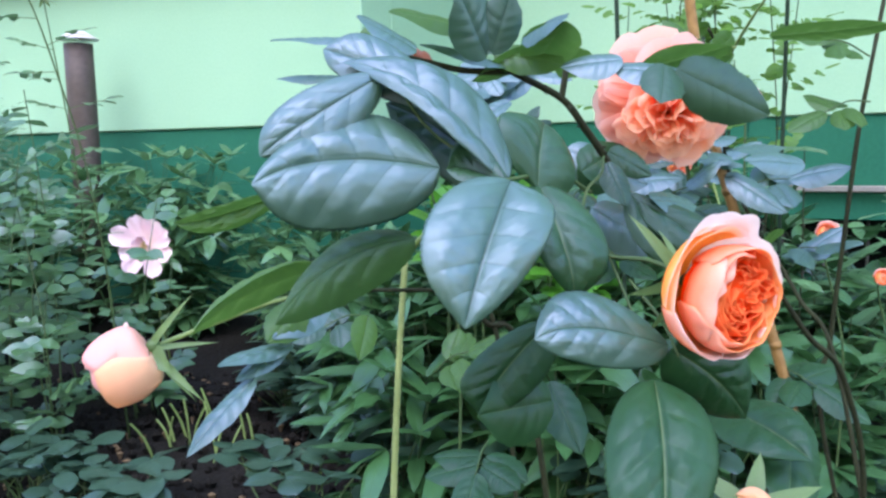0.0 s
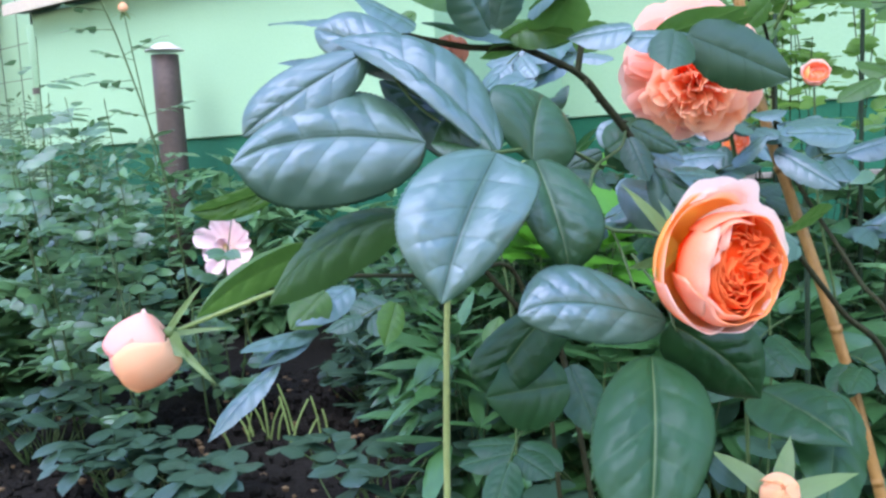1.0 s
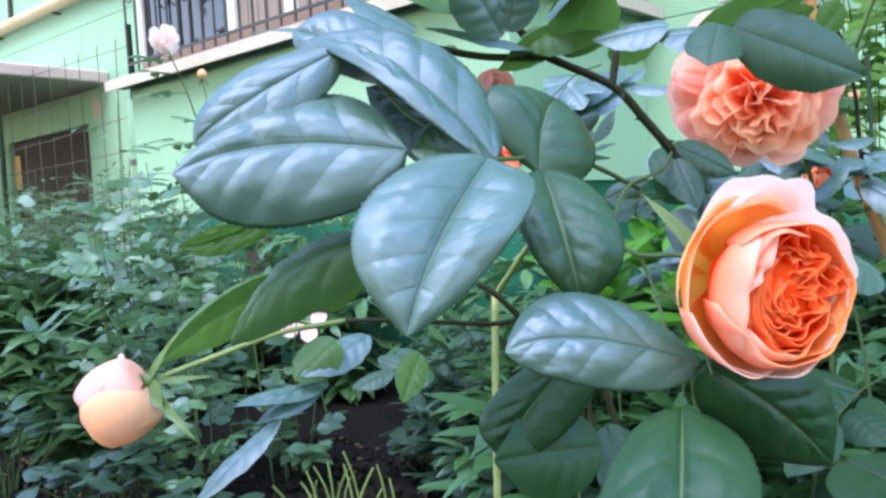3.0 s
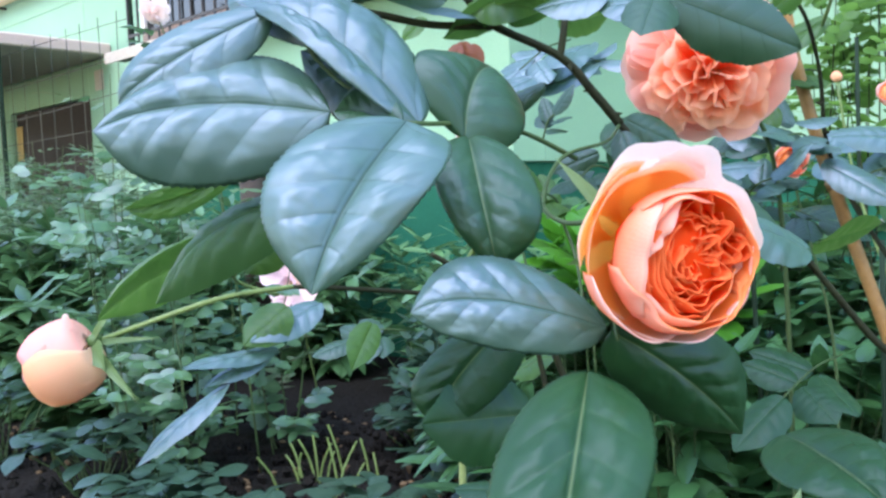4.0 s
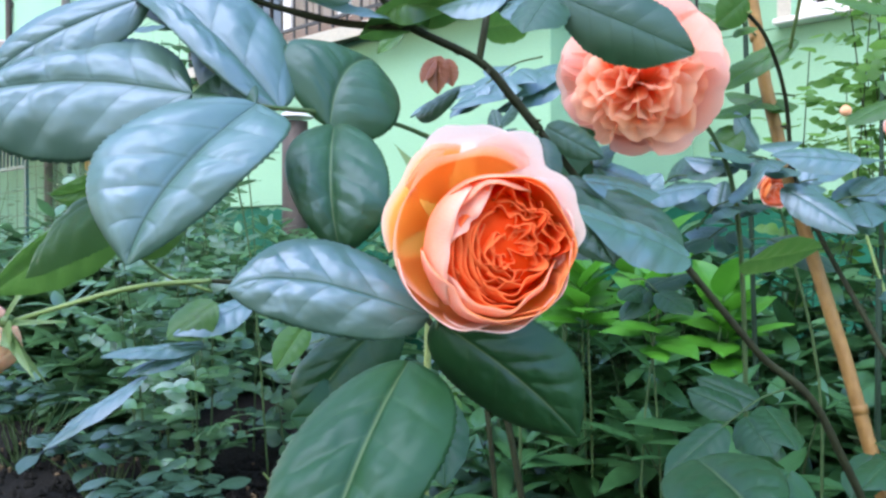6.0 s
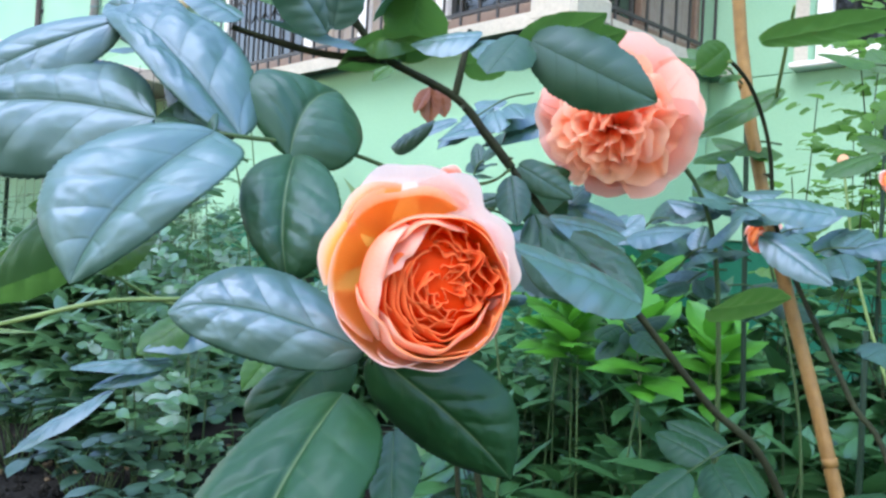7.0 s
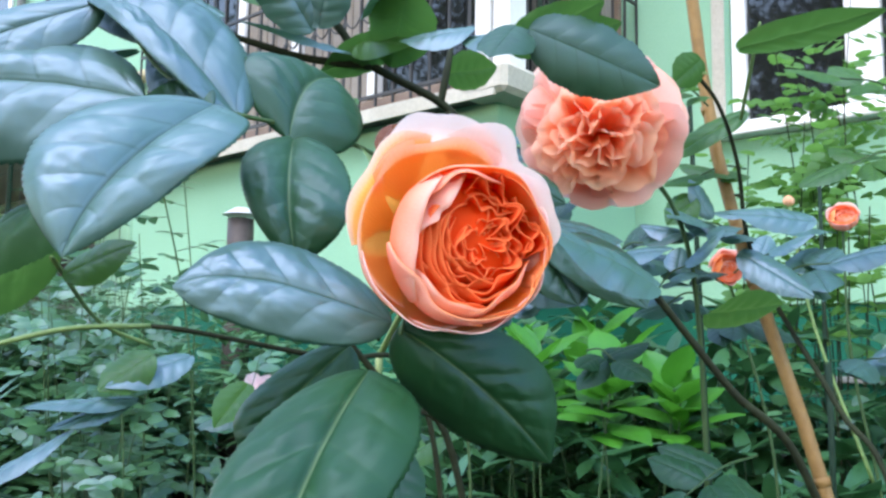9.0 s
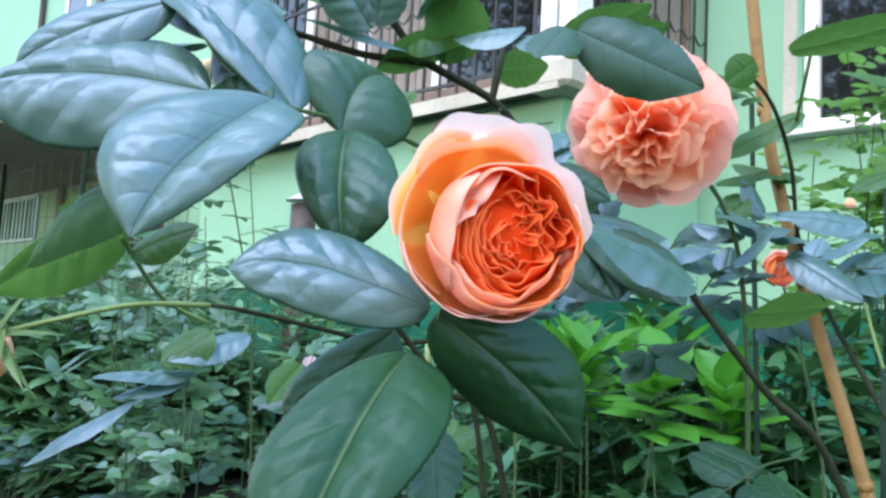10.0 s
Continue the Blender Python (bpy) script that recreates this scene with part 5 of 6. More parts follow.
leaf((0.160, 0.622, 0.786), (0.228, 0.637, 0.754), (0.05, -0.97, 0.1), 0.044, -0.1, 0.1, M_SHADED_LEAF, quilt=0.0005)
leaf((0.162, 0.625, 0.784), (0.114, 0.641, 0.790), (0.0, -0.65, 0.75), 0.030, -0.1, 0.1)
leaf((0.122, 0.640, 0.796), (0.078, 0.637, 0.791), (0.0, -0.65, 0.75), 0.030, -0.1, 0.1)
leaf((0.150, 0.625, 0.790), (0.142, 0.595, 0.762), (0.0, -0.97, 0.1), 0.032, -0.1, 0.1, M_SHADED_LEAF, quilt=0.0005)
blade((-0.0853, 0.5492, 0.6600), (-0.1300, 0.5500, 0.6450), (-0.1720, 0.5420, 0.6170), (-0.1155, 0.5370, 0.6610), (-0.1450, 0.5860, 0.6250), M_YOUNG_LEAF, sheet=True)
leaf((-0.090, 0.566, 0.646), (-0.052, 0.575, 0.664), (0.1, -0.85, 0.45), 0.026, -0.1, 0.1, M_YOUNG_LEAF)
leaf((-0.138, 0.725, 0.601), (-0.162, 0.698, 0.575), (0.1, -0.85, 0.45), 0.036, -0.1, 0.1, M_YOUNG_LEAF)
blade((-0.1287, 0.6380, 0.7039), (-0.1717, 0.6350, 0.6892), (-0.2123, 0.6329, 0.6827), (-0.1658, 0.6264, 0.6981), (-0.1672, 0.6363, 0.6777), M_YOUNG_LEAF, sheet=True)
blade((-0.022, 0.514, 0.682), (-0.062, 0.502, 0.672), (-0.107, 0.504, 0.631), (-0.066, 0.530, 0.681), (-0.060, 0.503, 0.645), M_TURNED_LEAF, sheet=True)
blade((0.066, 0.600, 0.610), (0.036, 0.592, 0.580), (0.016, 0.590, 0.545), (0.062, 0.594, 0.572), (0.010, 0.596, 0.582), M_PALE_RIB)
blade((0.076, 0.690, 0.752), (0.055, 0.700, 0.744), (0.036, 0.712, 0.738), (0.054, 0.716, 0.752), (0.056, 0.700, 0.734), M_SHADED_LEAF)
leaf((-0.147, 0.721, 0.568), (-0.194, 0.663, 0.564), (0.1, -0.5, 0.85), 0.022, -0.1, 0.1)
leaf((-0.152, 0.720, 0.566), (-0.183, 0.673, 0.548), (0.1, -0.6, 0.8), 0.020, -0.1, 0.1)
leaf((-0.171, 0.684, 0.547), (-0.209, 0.622, 0.504), (-0.3, -0.6, 0.7), 0.026, -0.1, 0.12)
leaf((-0.122, 0.751, 0.600), (-0.157, 0.699, 0.578), (0.1, -0.7, 0.7), 0.034, -0.1, 0.1)
leaf((-0.088, 0.780, 0.579), (-0.091, 0.736, 0.549), (0.4, -0.8, 0.4), 0.026, 0.2, 0.1, M_YOUNG_LEAF)
leaf((0.069, 0.619, 0.547), (0.015, 0.571, 0.552), (0.05, -0.9, 0.2), 0.056, -0.1, 0.1, M_PALE_RIB)
leaf((0.071, 0.661, 0.548), (0.090, 0.618, 0.507), (0.1, -0.85, 0.3), 0.034, -0.1, 0.1, M_PALE_RIB)
leaf((0.283, 0.729, 0.503), (0.250, 0.635, 0.443), (0.1, -0.85, 0.3), 0.060, -0.1, 0.12, M_PALE_RIB)
leaf((0.290, 0.956, 0.696), (0.345, 0.931, 0.656), (0.05, -0.8, 0.6), 0.036, -0.1, 0.1)
leaf((0.255, 0.777, 0.635), (0.310, 0.836, 0.645), (0.0, -0.75, -0.6), 0.036, 0.1, 0.05, M_YOUNG_LEAF)
leaf((0.301, 0.980, 0.723), (0.384, 1.048, 0.725), (0.0, -0.35, 0.94), 0.032, -0.1, 0.1)
leaf((0.269, 0.970, 0.734), (0.307, 0.982, 0.738), (0.0, -0.4, 0.9), 0.026, -0.1, 0.1)
leaf((0.267, 0.991, 0.733), (0.248, 0.985, 0.769), (0.0, -0.7, 0.7), 0.022, -0.1, 0.1)
leaf((0.251, 0.986, 0.715), (0.202, 0.991, 0.728), (0.0, -0.6, 0.8), 0.028, -0.1, 0.1)
leaf((0.076, 1.069, 0.841), (-0.012, 0.936, 0.777), (0.0, -0.55, 0.83), 0.050, -0.1, 0.08)
leaf((0.082, 1.039, 0.814), (0.018, 0.977, 0.776), (0.0, -0.5, 0.86), 0.034, -0.1, 0.08)
leaf((0.047, 0.818, 0.775), (0.005, 0.784, 0.748), (-0.1, -0.6, 0.8), 0.020, 0.2, 0.12)
leaf((0.104, 0.836, 0.729), (0.146, 0.828, 0.712), (0.0, -0.8, 0.5), 0.036, -0.1, 0.1)
leaf((0.139, 0.846, 0.709), (0.184, 0.860, 0.693), (0.0, -0.8, 0.5), 0.030, -0.1, 0.1)
leaf((0.158, 0.702, 0.690), (0.202, 0.739, 0.681), (0.0, -0.7, 0.7), 0.030, -0.1, 0.1)
leaf((0.127, 0.728, 0.728), (0.164, 0.737, 0.707), (0.1, -0.9, 0.3), 0.024, -0.1, 0.1, M_SHADED_LEAF)
leaf((0.124, 0.717, 0.719), (0.136, 0.697, 0.685), (0.2, -0.95, 0.2), 0.024, -0.1, 0.1, M_SHADED_LEAF)
leaf((0.103, 0.762, 0.708), (0.070, 0.753, 0.695), (0.2, -0.9, 0.3), 0.018, -0.1, 0.1, M_SHADED_LEAF)
leaf((0.109, 0.766, 0.711), (0.150, 0.791, 0.731), (0.0, -0.95, 0.3), 0.044, -0.1, 0.1, M_PALE_RIB)
leaf((0.113, 0.799, 0.721), (0.146, 0.800, 0.693), (0.1, -0.9, 0.3), 0.040, -0.1, 0.1, M_PALE_RIB)
leaf((0.118, 0.748, 0.679), (0.177, 0.749, 0.640), (0.1, -0.75, 0.6), 0.048, -0.1, 0.1)
# leaves above the branches
leaf((0.081, 0.638, 0.823), (0.058, 0.678, 0.790), (0.2, -0.85, -0.3), 0.044, 0.1, 0.05, M_YOUNG_LEAF)
leaf((0.062, 0.677, 0.806), (0.013, 0.666, 0.785), (0.2, -0.5, -0.8), 0.030, 0.1, 0.05, M_YOUNG_LEAF)
leaf((0.083, 0.725, 0.799), (0.117, 0.734, 0.804), (0.0, -0.7, -0.6), 0.030, 0.1, 0.05, M_YOUNG_LEAF)
leaf((0.024, 0.629, 0.800), (0.005, 0.593, 0.841), (0.1, -0.85, 0.4), 0.040, -0.1, 0.1)
leaf((0.028, 0.630, 0.802), (0.042, 0.615, 0.842), (0.3, -0.85, 0.3), 0.034, -0.1, 0.1)
leaf((0.056, 0.653, 0.818), (0.081, 0.614, 0.824), (0.0, -0.75, 0.6), 0.036, -0.1, 0.1)
leaf((0.020, 0.652, 0.820), (-0.043, 0.610, 0.830), (0.0, -0.55, 0.8), 0.034, -0.1, 0.1, M_YOUNG_LEAF)
leaf((-0.025, 0.607, 0.804), (-0.063, 0.588, 0.824), (0.0, -0.6, 0.8), 0.030, -0.1, 0.1)
leaf((0.041, 0.670, 0.795), (-0.023, 0.628, 0.809), (0.0, -0.45, 0.85), 0.024, -0.1, 0.1)
leaf((-0.070, 0.606, 0.811), (-0.121, 0.584, 0.809), (0.0, -0.3, 0.95), 0.020, -0.1, 0.1)
leaf((-0.079, 0.603, 0.786), (-0.122, 0.601, 0.785), (0.0, -0.25, 0.97), 0.024, -0.1, 0.1)
leaf((0.033, 0.671, 0.808), (0.085, 0.651, 0.793), (0.0, -0.6, 0.6), 0.034, -0.1, 0.1, M_YOUNG_LEAF)
leaf((0.141, 0.659, 0.790), (0.199, 0.631, 0.803), (0.2, -0.7, -0.6), 0.030, 0.1, 0.05, M_YOUNG_LEAF)
leaf((0.163, 0.664, 0.792), (0.207, 0.655, 0.799), (0.2, -0.7, -0.6), 0.024, 0.1, 0.05, M_YOUNG_LEAF)
leaf((0.282, 0.797, 0.827), (0.367, 0.747, 0.829), (0.1, -0.6, -0.75), 0.030, 0.1, 0.05, M_YOUNG_LEAF)
leaf((0.256, 0.831, 0.832), (0.235, 0.827, 0.813), (0.1, -0.8, -0.5), 0.028, 0.1, 0.05, M_YOUNG_LEAF)
leaf((0.300, 0.989, 0.831), (0.223, 0.974, 0.783), (0.1, -0.7, 0.65), 0.030, 0.1, 0.05, M_YOUNG_LEAF)
leaf((0.253, 0.986, 0.752), (0.228, 0.982, 0.726), (0.1, -0.7, 0.65), 0.034, 0.1, 0.05, M_YOUNG_LEAF)
leaf((0.338, 0.868, 0.711), (0.275, 0.850, 0.715), (0.1, -0.7, 0.65), 0.030, -0.1, 0.1)
# drooping red and bronze young leaves
leaf((-0.058, 1.027, 0.848), (-0.057, 1.027, 0.808), (0.0, -1, 0.2), 0.028, 0.3, 0.1, M_RED_LEAF)
leaf((-0.049, 1.030, 0.845), (-0.042, 1.032, 0.816), (0.5, -1, 0.2), 0.022, 0.3, 0.1, M_RED_LEAF)
leaf((-0.061, 1.026, 0.845), (-0.073, 1.022, 0.819), (-0.5, -1, 0.2), 0.024, 0.3, 0.1, M_RED_LEAF)
leaf((-0.095, 1.016, 0.875), (-0.120, 1.008, 0.852), (-0.3, -1, 0.2), 0.022, 0.3, 0.1, M_YOUNG_LEAF)


def spray(base, tip, size, seed, mat=None, up=(0, -0.55, 0.85), n=5):
    """A compound leaf: a thin rib with paired leaflets and one at its end."""
    rnd = random.Random(seed)
    b, t, up = Vector(base), Vector(tip), Vector(up)
    d = (t - b).normalized()
    side = d.cross(up).normalized()
    cane([b, b.lerp(t, 0.5) + Vector((0, 0, 0.006)), t], 0.0010, 0.0008, M_HERB_STEM, "leaf_stalk", 6)
    for k in range((n - 1) // 2):
        q = b.lerp(t, 0.45 + 0.5 * k / max(1, (n - 1) // 2))
        for w in (-1, 1):
            e = q + (side * w + d * rnd.uniform(0.25, 0.6) + up * rnd.uniform(-0.35, 0.15)).normalized() * size * rnd.uniform(0.75, 0.95)
            leaf(q + (e - q) * 0.08, e, up + Vector((rnd.uniform(-0.3, 0.3), rnd.uniform(-0.3, 0.3), 0)), size * rnd.uniform(0.5, 0.62), -0.1, rnd.uniform(0.05, 0.2), mat)
    e = t + (d + up * rnd.uniform(-0.4, 0.0)).normalized() * size
    leaf(t, e, up, size * 0.6, -0.1, 0.15, mat)


spray((0.107, 0.976, 0.667), (0.176, 0.939, 0.690), 0.062, 1)
spray((0.280, 1.034, 0.675), (0.226, 0.967, 0.689), 0.060, 2)
spray((0.317, 1.009, 0.674), (0.369, 0.989, 0.690), 0.065, 3)
spray((0.391, 1.061, 0.590), (0.413, 1.016, 0.607), 0.06, 4)
spray((0.298, 0.937, 0.525), (0.240, 0.874, 0.499), 0.065, 5, M_PALE_RIB)
spray((0.096, 0.867, 0.624), (0.117, 0.823, 0.649), 0.045, 6)
spray((0.346, 0.990, 0.474), (0.389, 0.944, 0.461), 0.065, 7, M_PALE_RIB)
spray((-0.036, 0.932, 0.484), (0.004, 0.911, 0.513), 0.055, 8, M_YOUNG_LEAF)
spray((-0.107, 0.929, 0.550), (-0.150, 0.891, 0.546), 0.042, 9, M_SHADED_LEAF)
spray((0.023, 0.834, 0.440), (0.010, 0.779, 0.426), 0.060, 10, M_PALE_RIB)
spray((0.216, 0.959, 0.660), (0.244, 0.945, 0.685), 0.045, 12)
spray((0.291, 1.001, 0.713), (0.258, 0.946, 0.723), 0.050, 13)
spray((0.259, 1.017, 0.665), (0.225, 0.985, 0.651), 0.040, 14)
spray((0.303, 1.047, 0.790), (0.259, 1.005, 0.777), 0.045, 17, M_YOUNG_LEAF)
spray((0.266, 0.970, 0.834), (0.236, 0.940, 0.846), 0.040, 18, M_YOUNG_LEAF)
spray((0.427, 0.932, 0.819), (0.367, 0.911, 0.835), 0.045, 19, M_YOUNG_LEAF)
spray((0.427, 0.926, 0.772), (0.371, 0.902, 0.761), 0.045, 20, M_YOUNG_LEAF)
spray((0.0584, 1.0255, 0.8402), (0.012, 0.975, 0.806), 0.052, 21)
spray((0.0463, 1.0732, 0.8247), (0.085, 1.064, 0.820), 0.048, 22)
spray((0.1133, 0.7417, 0.6950), (0.092, 0.716, 0.688), 0.026, 23, M_SHADED_LEAF)
spray((0.1246, 0.8485, 0.6970), (0.145, 0.836, 0.715), 0.036, 24, M_SHADED_LEAF)
spray((0.1782, 0.9977, 0.6976), (0.206, 0.987, 0.711), 0.042, 25, M_SHADED_LEAF)
spray((0.0482, 0.8608, 0.7260), (0.060, 0.857, 0.748), 0.030, 26, M_SHADED_LEAF)
spray((0.0711, 0.8112, 0.6578), (0.060, 0.792, 0.680), 0.034, 27, M_YOUNG_LEAF)
spray((0.2951, 1.1326, 0.6945), (0.330, 1.116, 0.713), 0.048, 28)
spray((0.2600, 1.0700, 0.6500), (0.300, 1.050, 0.640), 0.050, 29, M_SHADED_LEAF)
spray((0.1500, 1.0200, 0.6100), (0.180, 0.985, 0.600), 0.050, 30, M_PALE_RIB)
blade((0.2266, 0.7406, 0.5043), (0.2463, 0.6900, 0.5040), (0.272, 0.650, 0.488), (0.2720, 0.7110, 0.5135), (0.2110, 0.6700, 0.4960), M_PALE_RIB)
cane([(0.470, 0.994, 0.903), (0.441, 0.961, 0.809), (0.432, 0.963, 0.743), (0.424, 0.969, 0.637), (0.422, 0.993, 0.503), (0.419, 0.999, 0.393), (0.52, 1.0, -0.02)], 0.0022, 0.0030)

# canes
K = [(0.022, 0.659, 0.825), (0.027, 0.666, 0.814), (0.043, 0.681, 0.794), (0.085, 0.704, 0.772), (0.106, 0.716, 0.747), (0.122, 0.726, 0.726)]
cane(K, 0.0024, 0.0034)
thorns(K, 9, 0.004, 3)
KN = Vector(K[-1])
cane([KN, KN.lerp(Vector((0.20, 0.60, 0.665)), 0.5) + Vector((0.0, 0.08, -0.02)), (0.206, 0.645, 0.652), (0.225, 0.617, 0.638)], 0.0026, 0.0020)
cane([(-0.036, 0.615, 0.801), (-0.020, 0.630, 0.797), (0.009, 0.655, 0.792), (0.043, 0.681, 0.793)], 0.0018, 0.0028)
cane([(0.089, 0.717, 0.821), (0.089, 0.706, 0.797), (0.085, 0.704, 0.772)], 0.0020, 0.0028)
cane([(-0.037, 0.789, 0.635), (-0.019, 0.797, 0.620), (0.020, 0.827, 0.565), (0.065, 0.861, 0.492), (0.13, 0.90, -0.02)], 0.0022, 0.0032)
cane([(0.225, 0.617, 0.638), (0.262, 0.64, 0.590), (0.30, 0.66, 0.545), (0.34, 0.71, 0.40), (0.35, 0.78, -0.02)], 0.0019, 0.0027)
cane([(0.247, 0.881, 0.845), (0.273, 0.931, 0.824), (0.291, 0.978, 0.780), (0.300, 1.001, 0.713), (0.322, 0.986, 0.652), (0.362, 0.935, 0.565), (0.402, 0.905, 0.464), (0.46, 0.82, -0.02)], 0.0016, 0.0027)
thorns([(0.291, 0.978, 0.780), (0.300, 1.001, 0.713), (0.322, 0.986, 0.652), (0.362, 0.935, 0.565)], 8, 0.004, 4)
cane([(0.260, 0.833, 0.822), (0.230, 0.866, 0.825), (0.191, 0.918, 0.828)], 0.0012, 0.0016, M_GREEN_STEM)
cane([(0.295, 0.988, 0.823), (0.301, 0.923, 0.858), (0.304, 0.880, 0.876)], 0.0018, 0.0012, M_GREEN_STEM)
# stem of the cupped rose and its red joint
cane([(0.140, 0.499, 0.657), (0.122, 0.527, 0.664), (0.101, 0.554, 0.664), (0.088, 0.575, 0.675), (0.094, 0.62, 0.70), (0.115, 0.69, 0.712), (0.122, 0.726, 0.726)], 0.0015, 0.0010, M_HERB_STEM)
cane([(0.101, 0.554, 0.664), (0.108, 0.545, 0.645), (0.117, 0.500, 0.612)], 0.0010, 0.0008, M_HERB_STEM, "leaf_stalk", 6)
cane([(0.112, 0.54, 0.650), (0.126, 0.51, 0.63), (0.131, 0.486, 0.614)], 0.0010, 0.0008, M_HERB_STEM, "leaf_stalk", 6)
cane([(0.10, 0.64, 0.70), (0.07, 0.58, 0.716), (0.033, 0.508, 0.716)], 0.0016, 0.0012, M_HERB_STEM, "leaf_stalk", 6)
cane([(0.033, 0.508, 0.716), (-0.01, 0.522, 0.745), (-0.032, 0.522, 0.776)], 0.0012, 0.001, M_HERB_STEM, "leaf_stalk", 6)
# stem of the hanging bud
cane([(-0.226, 0.604, 0.593), (-0.19, 0.62, 0.605), (-0.147, 0.645, 0.618), (-0.112, 0.682, 0.621)], 0.0017, 0.0020, M_GREEN_STEM)
cane([(-0.112, 0.682, 0.621), (-0.09, 0.70, 0.618), (-0.03, 0.80, 0.600), (0.02, 0.87, 0.585), (0.05, 0.88, 0.40), (0.06, 0.88, -0.02)], 0.0016, 0.0028)
cane([(-0.0853, 0.5492, 0.6538), (-0.167, 0.702, 0.624), (-0.157, 0.750, 0.608)], 0.0014, 0.0016, M_GREEN_STEM, "leaf_stalk", 6)
# the young green cane
cane([(-0.075, 1.05, 0.60), (-0.09, 1.08, 0.45), (-0.104, 1.112, 0.272), (-0.112, 1.12, 0.1), (-0.115, 1.12, -0.03)], 0.0040, 0.0052, M_PALE_STEM)
cane([(-0.075, 1.05, 0.60), (-0.02, 0.98, 0.66), (0.03, 0.90, 0.70)], 0.0036, 0.0026, M_GREEN_STEM)

# blooms
AX1 = Vector((0.52, -0.84, -0.10))
b1, m1 = open_rose(bush, at((0.1375, 0.503, 0.6555)), AX1, 0.0338, 1, "half-open cupped peach-orange rose with pale pink guard petals")
for d, length in (((-0.75, -0.15, 1.0), 0.046), ((-0.5, 0.1, -1.0), 0.036), ((-0.2, 0.6, 0.8), 0.034), ((0.2, 0.7, -0.7), 0.034), ((-0.9, 0.2, -0.35), 0.030)):
    d = m1.to_3x3().inverted() @ Vector(d).normalized()
    child("sepal", leaf_mesh("sepal", M_SEPAL, length, 0.008, 12, 5, 0.4, 0.15, point=1.7, broad=0.22), b1, aim(d * 0.005, d * 0.04, (0, 0, 1)))
rosette_rose(bush, at((0.182, 0.785, 0.771)), (0.10, -0.90, -0.36), 0.061, 2, label="fully open ruffled salmon-orange rose with many petals")
cane([(0.182, 0.79, 0.771), (0.195, 0.86, 0.775), (0.25, 0.96, 0.68), (0.262, 0.98, 0.3), (0.27, 0.98, -0.02)], 0.0018, 0.0026, M_HERB_STEM)
hanging_bud(bush, at((-0.226, 0.604, 0.593)), (-0.80, -0.30, -0.52), 0.0262, 3, "opening peach and pink rosebud hanging on a pale stem")
rose_bud(bush, at((0.204, 0.580, 0.478)), (-0.02, -0.75, 0.6), 0.0145, 4, "tight peach rosebud with long green sepals", -0.55, 0.9, -0.15, 2.7)
cane([(0.204, 0.580, 0.478), (0.21, 0.60, 0.42), (0.23, 0.66, 0.30), (0.25, 0.72, -0.02)], 0.002, 0.004, M_GREEN_STEM)

# a smaller rose bush behind
back = thing("small_rose_bush", "slender rose bush with one small peach bloom by the wall", "rose bush", place=Matrix.Translation((0.5, 1.5, 0)))
cupped_rose(back, (-0.037, -0.03, 0.788), (-0.1, -0.75, 0.6), 0.020, 31, 0.0, 14, "small half-open peach rose")
part("stem", tube_bm([(0.0, 0.02, -0.02), (0.01, 0.0, 0.35), (-0.03, -0.02, 0.6), (-0.037, -0.028, 0.79)], 0.003, 0.0018), M_HERB_STEM, back, smooth=True)
rose_bud(back, (-0.10, 0.03, 0.83), (0, -0.2, 1), 0.009, 33, "tiny yellow bud", -0.5)
part("stem", tube_bm([(0.0, 0.0, 0.42), (-0.07, 0.03, 0.65), (-0.10, 0.03, 0.83)], 0.003, 0.0018), M_GREEN_STEM, back, smooth=True)

# more small blooms among the leaves behind
def lone_bloom(p, axis, r, seed, label):
    p = Vector(p)
    ob = thing("small_rose", label, "rose bush", "small roses among the leaves", place=Matrix.Translation((p.x + 0.04, p.y + 0.05, 0)))
    cupped_rose(ob, (-0.04, -0.05, p.z), axis, r, seed, 0.0, 16, "small peach bloom")
    part("stem", tube_bm([(0, 0, -0.02), (0.02, 0.0, p.z * 0.6), (-0.02, -0.01, p.z * 0.92), (-0.04, -0.05, p.z)], 0.0022, 0.0014), M_HERB_STEM, ob, smooth=True)


lone_bloom((-0.074, 1.178, 0.743), (-0.2, -0.9, 0.3), 0.022, 61, "small salmon rose half hidden by leaves")
lone_bloom((0.288, 1.213, 0.707), (0.2, -0.9, -0.1), 0.018, 62, "small orange rose behind the large bloom")
lone_bloom((0.555, 1.362, 0.581), (0.0, -0.9, 0.3), 0.016, 63, "small orange rose low among the leaves")
lone_bloom((0.641, 1.357, 0.512), (0.0, -0.9, 0.3), 0.012, 64, "small red-orange rosebud low among the leaves")

